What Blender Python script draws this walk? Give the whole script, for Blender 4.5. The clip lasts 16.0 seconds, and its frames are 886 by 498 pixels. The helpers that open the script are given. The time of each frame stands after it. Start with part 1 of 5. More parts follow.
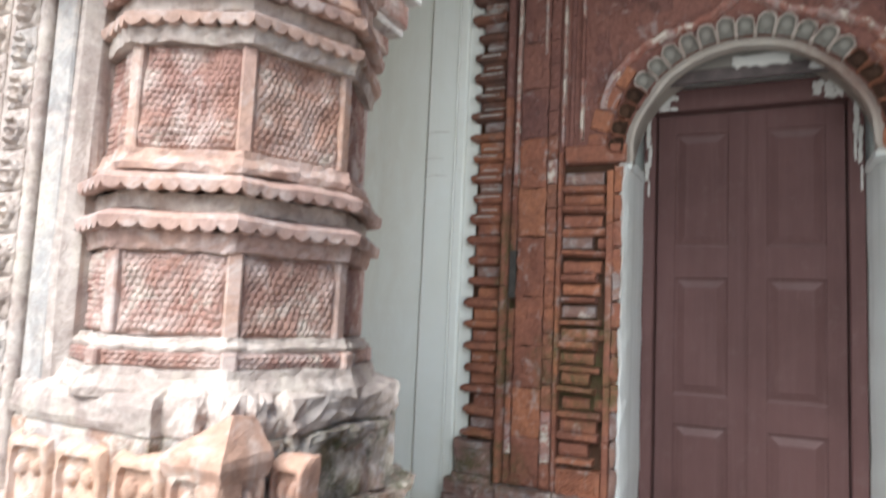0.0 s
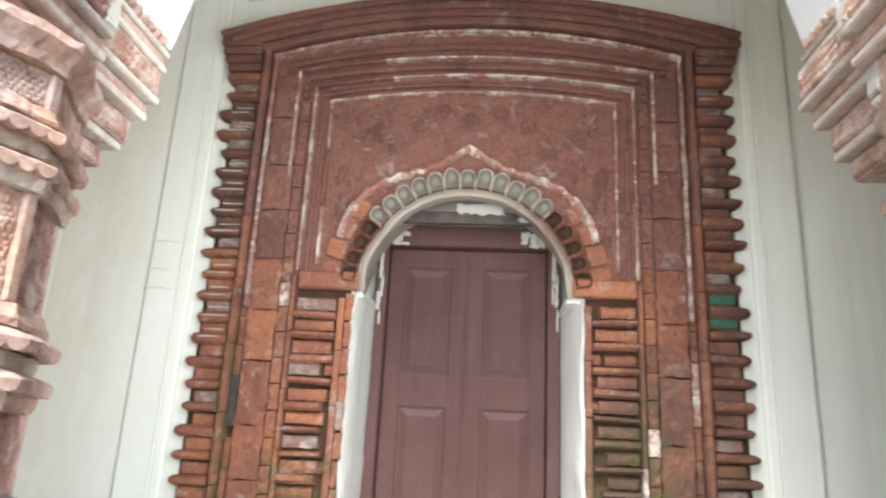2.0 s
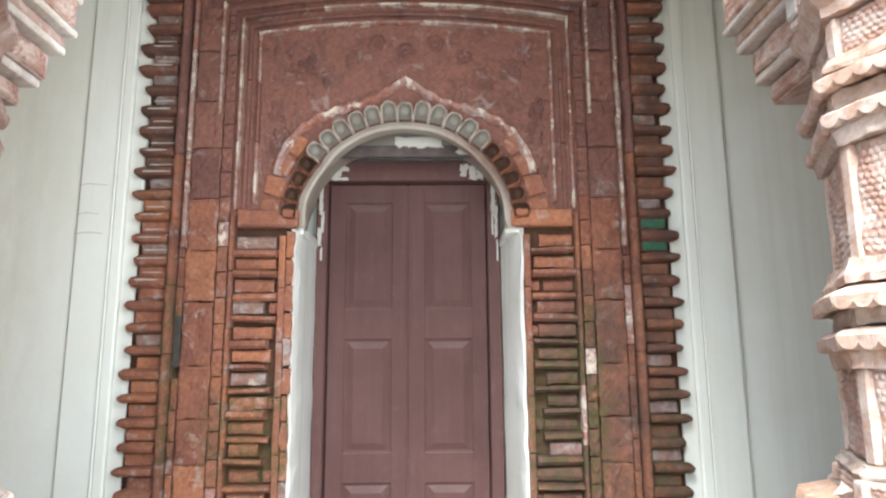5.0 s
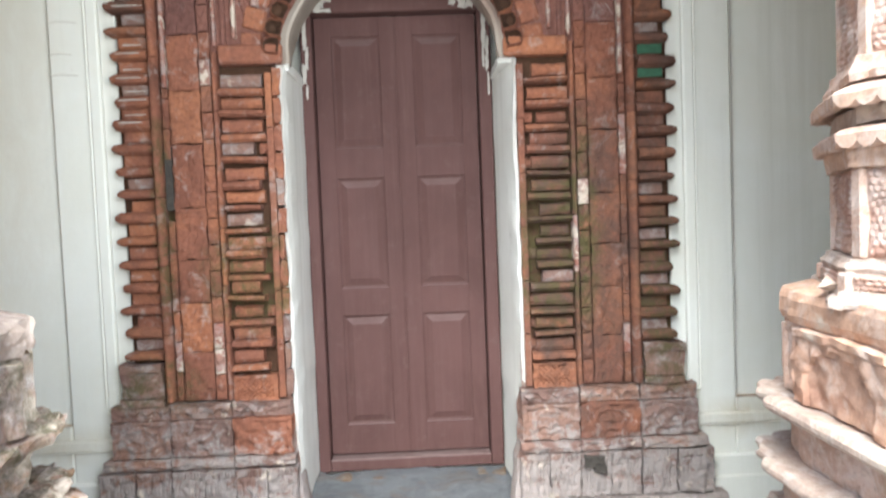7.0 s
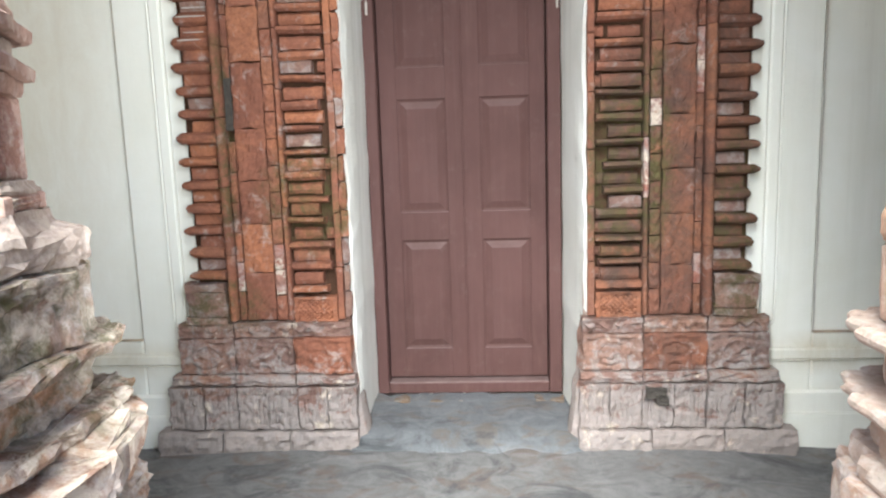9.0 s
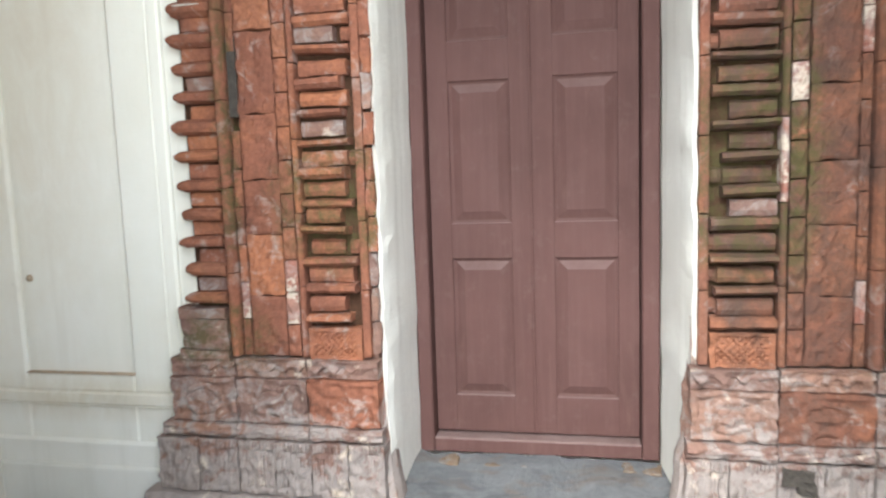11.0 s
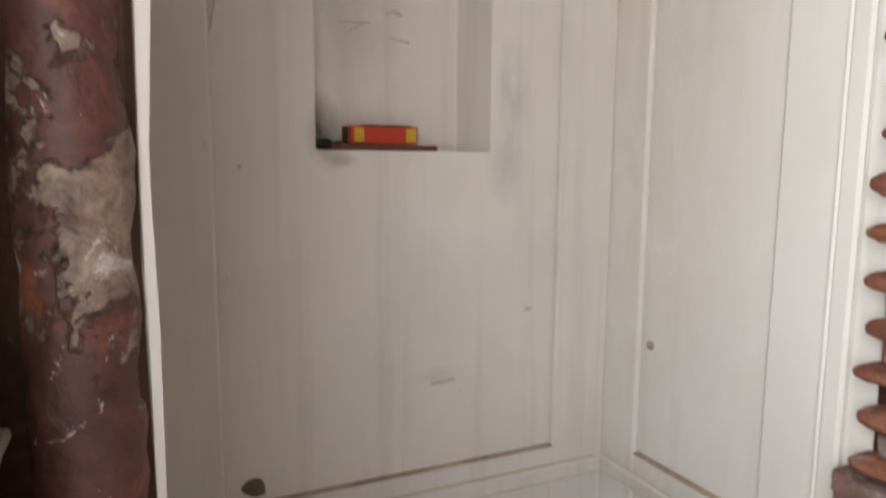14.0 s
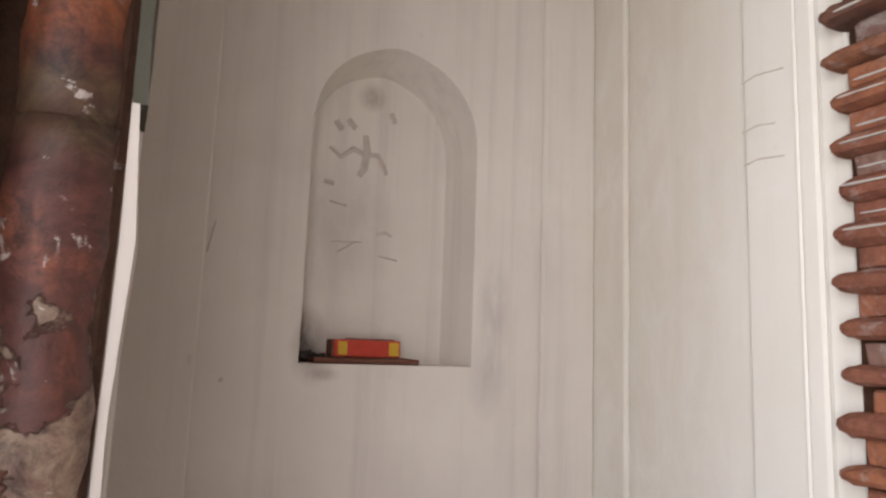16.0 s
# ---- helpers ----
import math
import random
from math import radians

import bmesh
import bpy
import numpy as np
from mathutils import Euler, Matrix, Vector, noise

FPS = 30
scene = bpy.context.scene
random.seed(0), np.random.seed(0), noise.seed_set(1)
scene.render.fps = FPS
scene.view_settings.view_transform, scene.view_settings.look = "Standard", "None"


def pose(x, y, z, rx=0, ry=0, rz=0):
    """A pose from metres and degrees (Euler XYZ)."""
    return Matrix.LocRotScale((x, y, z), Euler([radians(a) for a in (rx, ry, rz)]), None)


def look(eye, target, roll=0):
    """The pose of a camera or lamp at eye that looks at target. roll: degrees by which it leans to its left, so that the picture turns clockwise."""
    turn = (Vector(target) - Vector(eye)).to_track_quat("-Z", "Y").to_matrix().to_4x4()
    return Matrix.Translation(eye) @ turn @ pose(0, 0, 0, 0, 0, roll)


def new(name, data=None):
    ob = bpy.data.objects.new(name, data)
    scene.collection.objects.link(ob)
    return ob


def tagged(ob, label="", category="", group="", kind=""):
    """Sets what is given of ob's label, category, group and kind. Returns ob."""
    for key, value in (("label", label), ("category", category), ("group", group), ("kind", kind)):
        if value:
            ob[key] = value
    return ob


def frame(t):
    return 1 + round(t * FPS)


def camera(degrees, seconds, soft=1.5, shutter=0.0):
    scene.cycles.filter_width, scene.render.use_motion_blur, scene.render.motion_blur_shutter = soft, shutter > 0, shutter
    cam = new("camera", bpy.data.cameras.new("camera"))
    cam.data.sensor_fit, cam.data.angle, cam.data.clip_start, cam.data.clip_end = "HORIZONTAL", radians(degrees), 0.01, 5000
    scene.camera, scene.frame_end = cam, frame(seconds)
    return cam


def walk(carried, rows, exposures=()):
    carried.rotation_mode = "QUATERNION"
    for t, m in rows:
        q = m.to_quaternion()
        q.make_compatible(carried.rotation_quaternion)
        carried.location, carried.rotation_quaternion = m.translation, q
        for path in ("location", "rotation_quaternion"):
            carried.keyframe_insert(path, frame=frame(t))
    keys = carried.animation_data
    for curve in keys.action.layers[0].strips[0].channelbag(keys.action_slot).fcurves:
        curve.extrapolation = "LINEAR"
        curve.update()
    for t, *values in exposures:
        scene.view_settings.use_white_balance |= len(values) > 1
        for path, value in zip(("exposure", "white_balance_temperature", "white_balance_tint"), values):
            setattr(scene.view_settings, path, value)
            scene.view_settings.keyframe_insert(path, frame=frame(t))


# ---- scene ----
cam = camera(66.6, 16.0, soft=2.2, shutter=0.5)
PATH = [
    (0, (0.042, 0.577, 1.215), (-0.825, 2.369, 1.404), 2.6),
    (0.5, (0.069, 0.584, 1.262), (-0.728, 2.387, 1.595), 6.1),
    (1, (0.082, 0.596, 1.262), (-0.539, 2.458, 1.642), 4.8),
    (1.5, (0.087, 0.598, 1.276), (-0.265, 2.514, 1.731), 3.1),
    (2, (0.096, 0.601, 1.287), (-0.064, 2.52, 1.824), 2.9),
    (2.5, (0.096, 0.603, 1.281), (0.113, 2.539, 1.78), 2.1),
    (3, (0.097, 0.606, 1.281), (0.199, 2.55, 1.736), 1.7),
    (3.5, (0.091, 0.595, 1.285), (0.211, 2.521, 1.813), 1.2),
    (3.7, (0.086, 0.593, 1.285), (0.179, 2.523, 1.802), 1.3),
    (5.8, (0.104, 0.575, 1.246), (0.117, 2.565, 1.446), -0.6),
    (6, (0.11, 0.581, 1.241), (0.129, 2.575, 1.397), -0.9),
    (6.5, (0.108, 0.57, 1.25), (0.129, 2.569, 1.315), -2.2),
    (7, (0.071, 0.584, 1.219), (0.118, 2.581, 1.129), -2.2),
    (7.5, (0.088, 0.592, 1.219), (0.061, 2.579, 0.993), -1.2),
    (8, (0.081, 0.589, 1.205), (-0.013, 2.568, 0.937), -1.8),
    (8.2, (0.07, 0.591, 1.198), (-0.032, 2.569, 0.921), -2.1),
    (10.3, (0.131, 0.896, 1.131), (-0.202, 2.846, 0.834), 0.1),
    (10.5, (0.157, 0.956, 1.11), (-0.233, 2.893, 0.8), -0.5),
    (11, (0.116, 1.273, 1.089), (-0.275, 3.222, 0.876), -1.9),
    (11.5, (0.088, 1.512, 1.13), (-0.339, 3.446, 0.851), -3.4),
    (12, (0.083, 1.684, 1.105), (-0.832, 3.448, 0.892), -2.8),
    (12.5, (-0.068, 1.760, 1.262), (-1.347, 3.229, 0.815), -2.4),
    (13, (-0.258, 1.892, 1.252), (-1.810, 3.060, 0.777), -1.9),
    (13.5, (-0.323, 1.926, 1.27), (-2.014, 2.9, 0.833), -1.2),
    (14, (-0.31, 1.94, 1.304), (-2.106, 2.778, 1.041), 0.4),
    (14.5, (-0.293, 1.949, 1.337), (-2.126, 2.746, 1.263), 1.0),
    (15, (-0.263, 1.954, 1.36), (-2.107, 2.725, 1.447), 2.0),
    (15.5, (-0.266, 1.954, 1.378), (-2.09, 2.745, 1.598), 2.5),
    (16, (-0.249, 1.971, 1.385), (-2.051, 2.792, 1.664), 2.1),
]
EXPOSURES = [(0, 0.66, 5600, 3), (0.5, 0.85, 5700, 3), (1, 1.2, 5900, 3), (1.5, 1.48, 5900, 3), (2, 1.62, 5900, 3), (3.5, 1.42, 5800, 3), (7, 1.42, 5800, 3), (10.5, 1.5, 5950, 3), (12, 1.6, 5950, 4),
             (13, 1.42, 6050, 8), (13.5, 1.28, 6100, 10), (14.5, 1.19, 6450, 16), (16, 1.20, 6400, 17)]
walk(cam, [(t, look(eye, target, roll)) for t, eye, target, roll in PATH], EXPOSURES)

# ---- world and light ----
world = bpy.data.worlds.new("world")
scene.world = world
world.use_nodes = True
wn = world.node_tree.nodes
sky = wn.new("ShaderNodeTexSky")
sky.sky_type = "NISHITA"
sky.sun_disc = False
sky.sun_elevation, sky.sun_rotation = radians(49), radians(187)
sky.air_density, sky.dust_density = 1.0, 2.5
wn["Background"].inputs["Strength"].default_value = 0.15
world.node_tree.links.new(sky.outputs[0], wn["Background"].inputs["Color"])
sun_data = bpy.data.lights.new("sun", "SUN")
sun_data.energy, sun_data.angle, sun_data.color = 5.0, radians(45), (1.0, 0.96, 0.91)
sun = new("sun", sun_data)
sun.matrix_world = look((-0.5, -4.0, 4.7), (0, 0, 0))
# added fill lamp in the porch arch: boosts the skylight that reaches the veranda
arch_light = bpy.data.lights.new("arch_fill_light", "AREA")
arch_light.shape, arch_light.size, arch_light.size_y = "RECTANGLE", 1.1, 1.75
arch_light.spread = math.radians(140)
arch_light.energy, arch_light.color = 9.5, (1.0, 0.98, 0.95)
new("arch_fill_light", arch_light).matrix_world = look((0.04, 1.76, 1.58), (-0.42, 3.0, 1.62))

# ---- materials ----


def nodes_of(name):
    m = bpy.data.materials.new(name)
    m.use_nodes = True
    t = m.node_tree
    return m, t.nodes, t.links, t.nodes["Principled BSDF"]


def add_noise(n, l, vec, scale, detail=4.0, rough=0.6, distort=0.0):
    q = n.new("ShaderNodeTexNoise")
    q.inputs["Scale"].default_value = scale
    q.inputs["Detail"].default_value = detail
    q.inputs["Roughness"].default_value = rough
    q.inputs["Distortion"].default_value = distort
    l.new(vec, q.inputs["Vector"])
    return q.outputs["Fac"]


def add_ramp(n, l, fac, lo, hi, a=0.0, b=1.0):
    q = n.new("ShaderNodeMapRange")
    q.inputs["From Min"].default_value, q.inputs["From Max"].default_value = lo, hi
    q.inputs["To Min"].default_value, q.inputs["To Max"].default_value = a, b
    l.new(fac, q.inputs["Value"])
    return q.outputs["Result"]


def add_math(n, l, op, a, b):
    q = n.new("ShaderNodeMath")
    q.operation = op
    for i, v in enumerate((a, b)):
        if isinstance(v, (int, float)):
            q.inputs[i].default_value = v
        else:
            l.new(v, q.inputs[i])
    return q.outputs[0]


def add_mix(n, l, fac, a, b, mode="MIX"):
    q = n.new("ShaderNodeMix")
    q.data_type, q.blend_type = "RGBA", mode
    for i, v in ((0, fac), (6, a), (7, b)):
        if isinstance(v, (int, float)):
            q.inputs[i].default_value = v
        elif isinstance(v, tuple):
            q.inputs[i].default_value = (*v, 1)
        else:
            l.new(v, q.inputs[i])
    return q.outputs[2]


def add_bump(n, l, bsdf, height, strength, dist):
    q = n.new("ShaderNodeBump")
    q.inputs["Strength"].default_value, q.inputs["Distance"].default_value = strength, dist
    l.new(height, q.inputs["Height"])
    l.new(q.outputs[0], bsdf.inputs["Normal"])


def stretched(n, l, vec, sx, sy, sz):
    q = n.new("ShaderNodeMapping")
    q.inputs["Scale"].default_value = (sx, sy, sz)
    l.new(vec, q.inputs["Vector"])
    return q.outputs[0]


def blob(n, l, vec, at, size):
    """A soft round spot: 1 at its middle, 0 past its size."""
    q = n.new("ShaderNodeMapping")
    q.vector_type = "TEXTURE"
    q.inputs["Location"].default_value = at
    q.inputs["Scale"].default_value = size
    l.new(vec, q.inputs["Vector"])
    g = n.new("ShaderNodeTexGradient")
    g.gradient_type = "SPHERICAL"
    l.new(q.outputs[0], g.inputs[0])
    return g.outputs["Fac"]


def terracotta(name, dark, mid, light, salt=0.25, salt_floor=0.0, moss=(), lime=0.0, bump=0.5, soot=0.0, grimy=0.6, soft=0.05, bloom=(0.35, 0.285, 0.265), grime_spots=()):
    """Fired clay: two-scale colour change, a tone for each piece, salt bloom, moss spots (place, size), flakes of old lime wash."""
    dark, mid, light = [(c[0] * 0.97, c[1] * 1.08, c[2] * 1.14) for c in (dark, mid, light)]
    m, n, l, b = nodes_of(name)
    pos = n.new("ShaderNodeNewGeometry").outputs["Position"]
    rnd = n.new("ShaderNodeObjectInfo").outputs["Random"]
    big, fine = add_noise(n, l, pos, 7, 4, 0.6, 0.3), add_noise(n, l, pos, 60, 6, 0.7)
    tone = n.new("ShaderNodeValToRGB")
    for k, (at, c) in enumerate(((0.0, tuple(0.5 * a + 0.5 * q for a, q in zip(dark, mid))), (0.3, mid), (0.6, tuple(0.25 * a + 0.75 * q for a, q in zip(dark, mid))), (0.85, tuple(0.65 * a + 0.35 * q for a, q in zip(light, mid))), (1.0, (mid[0] * 0.85, mid[1] * 0.97, mid[2] * 1.05)))):
        e = tone.color_ramp.elements[k] if k < 2 else tone.color_ramp.elements.new(at)
        e.position, e.color = at, (*c, 1)
    l.new(rnd, tone.inputs[0])
    col = add_mix(n, l, add_ramp(n, l, big, 0.50, 0.75, 0.0, 0.7), tone.outputs[0], dark)
    col = add_mix(n, l, add_ramp(n, l, add_noise(n, l, pos, 3.1, 6, 0.65, 0.5), 0.50, 0.70, 0.0, 0.75), col, light)
    grime = add_noise(n, l, pos, 4.3, 9, 0.72, 0.6)
    col = add_mix(n, l, add_ramp(n, l, grime, 0.54, 0.68, 0.0, grimy), col, (dark[0] * 0.35, dark[1] * 0.45, dark[2] * 0.5))
    col = add_mix(n, l, add_ramp(n, l, fine, 0.35, 0.75, 0.0, 0.55), col, tuple(c * 0.55 for c in dark))
    patch = add_noise(n, l, pos, 13, 8, 0.72, 0.8)
    s = add_ramp(n, l, patch, 0.66 - salt * 0.4, 0.80 - salt * 0.35, 0.0, 0.8)
    if salt_floor:
        sep = n.new("ShaderNodeSeparateXYZ")
        l.new(pos, sep.inputs[0])
        wob = add_math(n, l, "ADD", sep.outputs["Z"], add_ramp(n, l, patch, 0.3, 0.7, 0.34, -0.34))
        s = add_math(n, l, "MAXIMUM", s, add_ramp(n, l, wob, salt_floor, salt_floor - 0.18, 0.0, 0.72))
    col = add_mix(n, l, s, col, bloom)
    if lime:
        flake = add_noise(n, l, pos, 12, 10, 0.7, 0.25)
        col = add_mix(n, l, add_ramp(n, l, flake, 0.61 - lime * 0.2, 0.61 + soft - lime * 0.2), col, (0.54, 0.45, 0.37))
    if soot:
        dirt = add_noise(n, l, pos, 5, 6, 0.65, 0.8)
        col = add_mix(n, l, add_ramp(n, l, dirt, 0.55 - soot * 0.2, 0.75 - soot * 0.2, 0, 0.9), col, (0.035, 0.025, 0.02))
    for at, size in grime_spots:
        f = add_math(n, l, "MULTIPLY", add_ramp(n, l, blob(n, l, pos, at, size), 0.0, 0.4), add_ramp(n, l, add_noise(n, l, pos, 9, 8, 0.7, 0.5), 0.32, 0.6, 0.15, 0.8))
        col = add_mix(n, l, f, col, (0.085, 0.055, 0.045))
    for at, size in moss:
        f = add_math(n, l, "MULTIPLY", add_ramp(n, l, blob(n, l, pos, at, size), 0.0, 0.40), add_ramp(n, l, add_noise(n, l, pos, 20, 8, 0.75, 0.6), 0.42, 0.62, 0.0, 0.85))
        col = add_mix(n, l, f, col, (0.080, 0.072, 0.028))
    spots = add_noise(n, l, pos, 48, 8, 0.8, 0.5)
    final = add_mix(n, l, add_ramp(n, l, spots, 0.52, 0.72, 0.0, 0.5), col, (0.09, 0.05, 0.035))
    l.new(final, b.inputs["Base Color"])
    b.inputs["Roughness"].default_value = 0.95
    b.inputs["Specular IOR Level"].default_value = 0.2
    h = add_math(n, l, "ADD", add_math(n, l, "MULTIPLY", add_noise(n, l, pos, 160, 5, 0.7), 0.45), add_noise(n, l, pos, 38, 6, 0.7, 0.4))
    add_bump(n, l, b, h, bump, 0.006)
    return m


def plaster(name, base, stain, grime=0.3, streak=True, stains=(), rough=0.85, bump=0.25):
    """Lime-washed plaster: brushed streaks, damp clouds, fine dirt."""
    m, n, l, b = nodes_of(name)
    pos = n.new("ShaderNodeNewGeometry").outputs["Position"]
    cloud = add_noise(n, l, pos, 1.7, 5, 0.6, 0.4)
    col = add_mix(n, l, add_ramp(n, l, cloud, 0.35, 0.75, 0.0, 0.6), base, stain)
    if streak:
        run = add_noise(n, l, stretched(n, l, pos, 14, 14, 0.5), 1.0, 6, 0.65)
        col = add_mix(n, l, add_ramp(n, l, run, 0.5, 0.8, 0.0, grime), col, tuple(c * 0.72 for c in stain))
    speck = add_noise(n, l, stretched(n, l, pos, 1, 1, 0.35), 11, 8, 0.75, 0.5)
    col = add_mix(n, l, add_ramp(n, l, speck, 0.64, 0.82, 0.0, grime * 1.6), col, (0.33, 0.30, 0.26))
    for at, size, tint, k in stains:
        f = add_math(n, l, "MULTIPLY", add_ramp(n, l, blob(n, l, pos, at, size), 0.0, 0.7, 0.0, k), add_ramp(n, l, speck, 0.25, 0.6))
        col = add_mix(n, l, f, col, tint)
    l.new(col, b.inputs["Base Color"])
    b.inputs["Roughness"].default_value = rough
    h = add_math(n, l, "ADD", add_noise(n, l, pos, 9, 5, 0.6), add_math(n, l, "MULTIPLY", add_noise(n, l, pos, 90, 5, 0.7), 0.25))
    add_bump(n, l, b, h, bump, 0.01)
    return m


MOSS = (((-0.60, 3.19, 1.02), (0.24, 0.25, 0.26)), ((0.55, 3.19, 1.08), (0.24, 0.25, 0.40)), ((-1.0, 3.19, 0.62), (0.22, 0.2, 0.14)), ((0.67, 3.19, 1.2), (0.08, 0.2, 0.5)),
        ((0.98, 3.2, 0.92), (0.12, 0.2, 0.36)), ((-0.93, 3.19, 1.25), (0.05, 0.2, 0.5)))
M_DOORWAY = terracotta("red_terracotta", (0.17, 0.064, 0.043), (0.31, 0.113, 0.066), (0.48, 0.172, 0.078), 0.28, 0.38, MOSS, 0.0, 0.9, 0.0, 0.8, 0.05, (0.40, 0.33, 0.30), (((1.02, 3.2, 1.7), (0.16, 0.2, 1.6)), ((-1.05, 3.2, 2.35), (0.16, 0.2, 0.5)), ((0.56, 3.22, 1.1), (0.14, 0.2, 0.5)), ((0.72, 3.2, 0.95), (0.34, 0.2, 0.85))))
M_BASE = terracotta("salt_bloomed_terracotta", (0.18, 0.095, 0.075), (0.26, 0.142, 0.11), (0.35, 0.175, 0.115), 0.46, 0.42, (((-1.0, 3.16, 0.60), (0.3, 0.2, 0.10)), ((1.0, 3.16, 0.62), (0.25, 0.2, 0.12))), 0.12, 1.0, 0.0, 0.5, 0.08, (0.34, 0.31, 0.295))
M_WORN_ORANGE = terracotta("dusty_orange_brick", (0.13, 0.085, 0.06), (0.19, 0.12, 0.075), (0.24, 0.145, 0.085), 0.4, 0.0, (), 0.0, 0.8, 0.0, 0.5, 0.05, (0.22, 0.22, 0.22))
M_UPPER = terracotta("dark_red_terracotta", (0.135, 0.058, 0.047), (0.215, 0.090, 0.068), (0.27, 0.108, 0.074), 0.22, 0.0, (), 0.0, 0.7)
# near-black colour puts the shade of holes and recesses into the brick
M_BACKING = terracotta("shaded_brick_core", (0.045, 0.022, 0.014), (0.075, 0.034, 0.02), (0.10, 0.045, 0.024), 0.1, 0.3, MOSS, 0.0, 1.0)
M_WORN = terracotta("lime_worn_terracotta", (0.26, 0.09, 0.06), (0.34, 0.135, 0.095), (0.48, 0.33, 0.26), 0.50, 0.0, (), 0.46)
M_ROSY = terracotta("pale_terracotta", (0.34, 0.18, 0.135), (0.48, 0.285, 0.22), (0.58, 0.32, 0.21), 0.46, 0.0, (((-0.72, 1.27, 0.95), (0.10, 0.14, 0.12)), ((0.72, 1.30, 0.83), (0.14, 0.2, 0.05)), ((0.80, 1.28, 1.09), (0.1, 0.1, 0.04))), 0.25, 0.7, 0.0, 0.2, 0.2, (0.58, 0.47, 0.415))
M_ROSY_SCALE = terracotta("carved_scale_terracotta", (0.26, 0.115, 0.085), (0.39, 0.20, 0.15), (0.48, 0.25, 0.165), 0.50, 0.0, (), 0.36, 0.9, 0.0, 0.5, 0.12, (0.55, 0.43, 0.37))
M_ROSY_LIGHT = terracotta("lime_bloomed_terracotta", (0.37, 0.235, 0.185), (0.50, 0.365, 0.295), (0.57, 0.40, 0.30), 0.50, 0.0, (), 0.46, 0.9, 0.0, 0.4, 0.14, (0.61, 0.51, 0.44))
M_ERODED = terracotta("eroded_brick", (0.26, 0.13, 0.09), (0.42, 0.25, 0.18), (0.60, 0.30, 0.16), 0.58, 0.0, (((-0.62, 1.7, 0.95), (0.25, 0.4, 0.3)), ((-0.72, 1.27, 0.93), (0.09, 0.12, 0.12)), ((0.70, 1.35, 0.78), (0.1, 0.15, 0.08))), 0.60, 1.0, 0.0, 0.85, 0.06, (0.52, 0.46, 0.42))
# grey lime, its colour deepened for the shade inside the cusp bowls
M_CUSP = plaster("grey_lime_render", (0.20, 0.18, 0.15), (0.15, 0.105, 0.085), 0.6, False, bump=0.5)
M_CUSP_RIM = plaster("red_stained_lime", (0.48, 0.40, 0.34), (0.30, 0.17, 0.13), 0.7, False, bump=0.7)
M_WALL = plaster("white_limewash", (0.83, 0.82, 0.765), (0.69, 0.66, 0.54), 0.3, True, (((-1.6, 3.22, 0.38), (0.7, 0.2, 0.10), (0.55, 0.47, 0.33), 0.6), ((1.4, 3.22, 0.38), (0.5, 0.2, 0.10), (0.55, 0.47, 0.33), 0.6), ((-1.75, 3.24, 1.8), (0.5, 0.2, 1.8), (0.68, 0.62, 0.52), 0.7)))
M_NICHE_WALL = plaster("aged_limewash", (0.79, 0.742, 0.665), (0.61, 0.557, 0.50), 0.42, True,
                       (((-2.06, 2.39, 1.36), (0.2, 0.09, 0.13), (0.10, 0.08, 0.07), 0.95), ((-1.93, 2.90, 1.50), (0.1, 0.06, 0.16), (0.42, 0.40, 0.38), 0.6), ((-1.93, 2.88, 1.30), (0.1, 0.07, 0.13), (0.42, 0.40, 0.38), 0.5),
                        ((-1.93, 2.42, 1.30), (0.1, 0.05, 0.02), (0.35, 0.30, 0.26), 0.6), ((-1.92, 2.30, 0.33), (0.12, 0.42, 0.05), (0.45, 0.34, 0.22), 0.7), ((-1.93, 2.68, 0.72), (0.1, 0.08, 0.03), (0.45, 0.42, 0.38), 0.35),
                        ((-2.08, 2.56, 2.10), (0.1, 0.05, 0.05), (0.36, 0.29, 0.24), 0.7), ((-2.08, 2.50, 1.70), (0.1, 0.16, 0.22), (0.46, 0.43, 0.40), 0.5)))
M_JAMB = plaster("jamb_limewash", (0.76, 0.75, 0.71), (0.60, 0.57, 0.50), 0.55, True, bump=0.6)
# lime darkened in the colour for shade under the arch; brown at right
M_SOFFIT = plaster("weathered_shaded_lime", (0.35, 0.30, 0.25), (0.22, 0.16, 0.125), 0.7, False, (((0.36, 3.26, 2.15), (0.34, 0.3, 0.26), (0.15, 0.075, 0.05), 0.95), ((-0.03, 3.36, 2.27), (0.5, 0.1, 0.06), (0.10, 0.085, 0.075), 0.8)), bump=0.6)
M_FLAKE = plaster("flaking_lime", (0.52, 0.49, 0.44), (0.33, 0.27, 0.23), 0.9, False, bump=0.8)
M_CARVED = terracotta("pale_orange_carving", (0.42, 0.205, 0.135), (0.57, 0.32, 0.215), (0.63, 0.36, 0.23), 0.42, 0.0, (), 0.22, 0.6, 0.0, 0.2, 0.1, (0.58, 0.45, 0.38))
M_PALE = terracotta("peach_terracotta", (0.44, 0.25, 0.18), (0.60, 0.37, 0.27), (0.68, 0.40, 0.26), 0.5, 0.0, (((0.72, 1.30, 0.83), (0.14, 0.2, 0.05)), ((0.80, 1.28, 1.09), (0.1, 0.1, 0.04))), 0.3, 0.7, 0.0, 0.2, 0.2, (0.66, 0.56, 0.50))
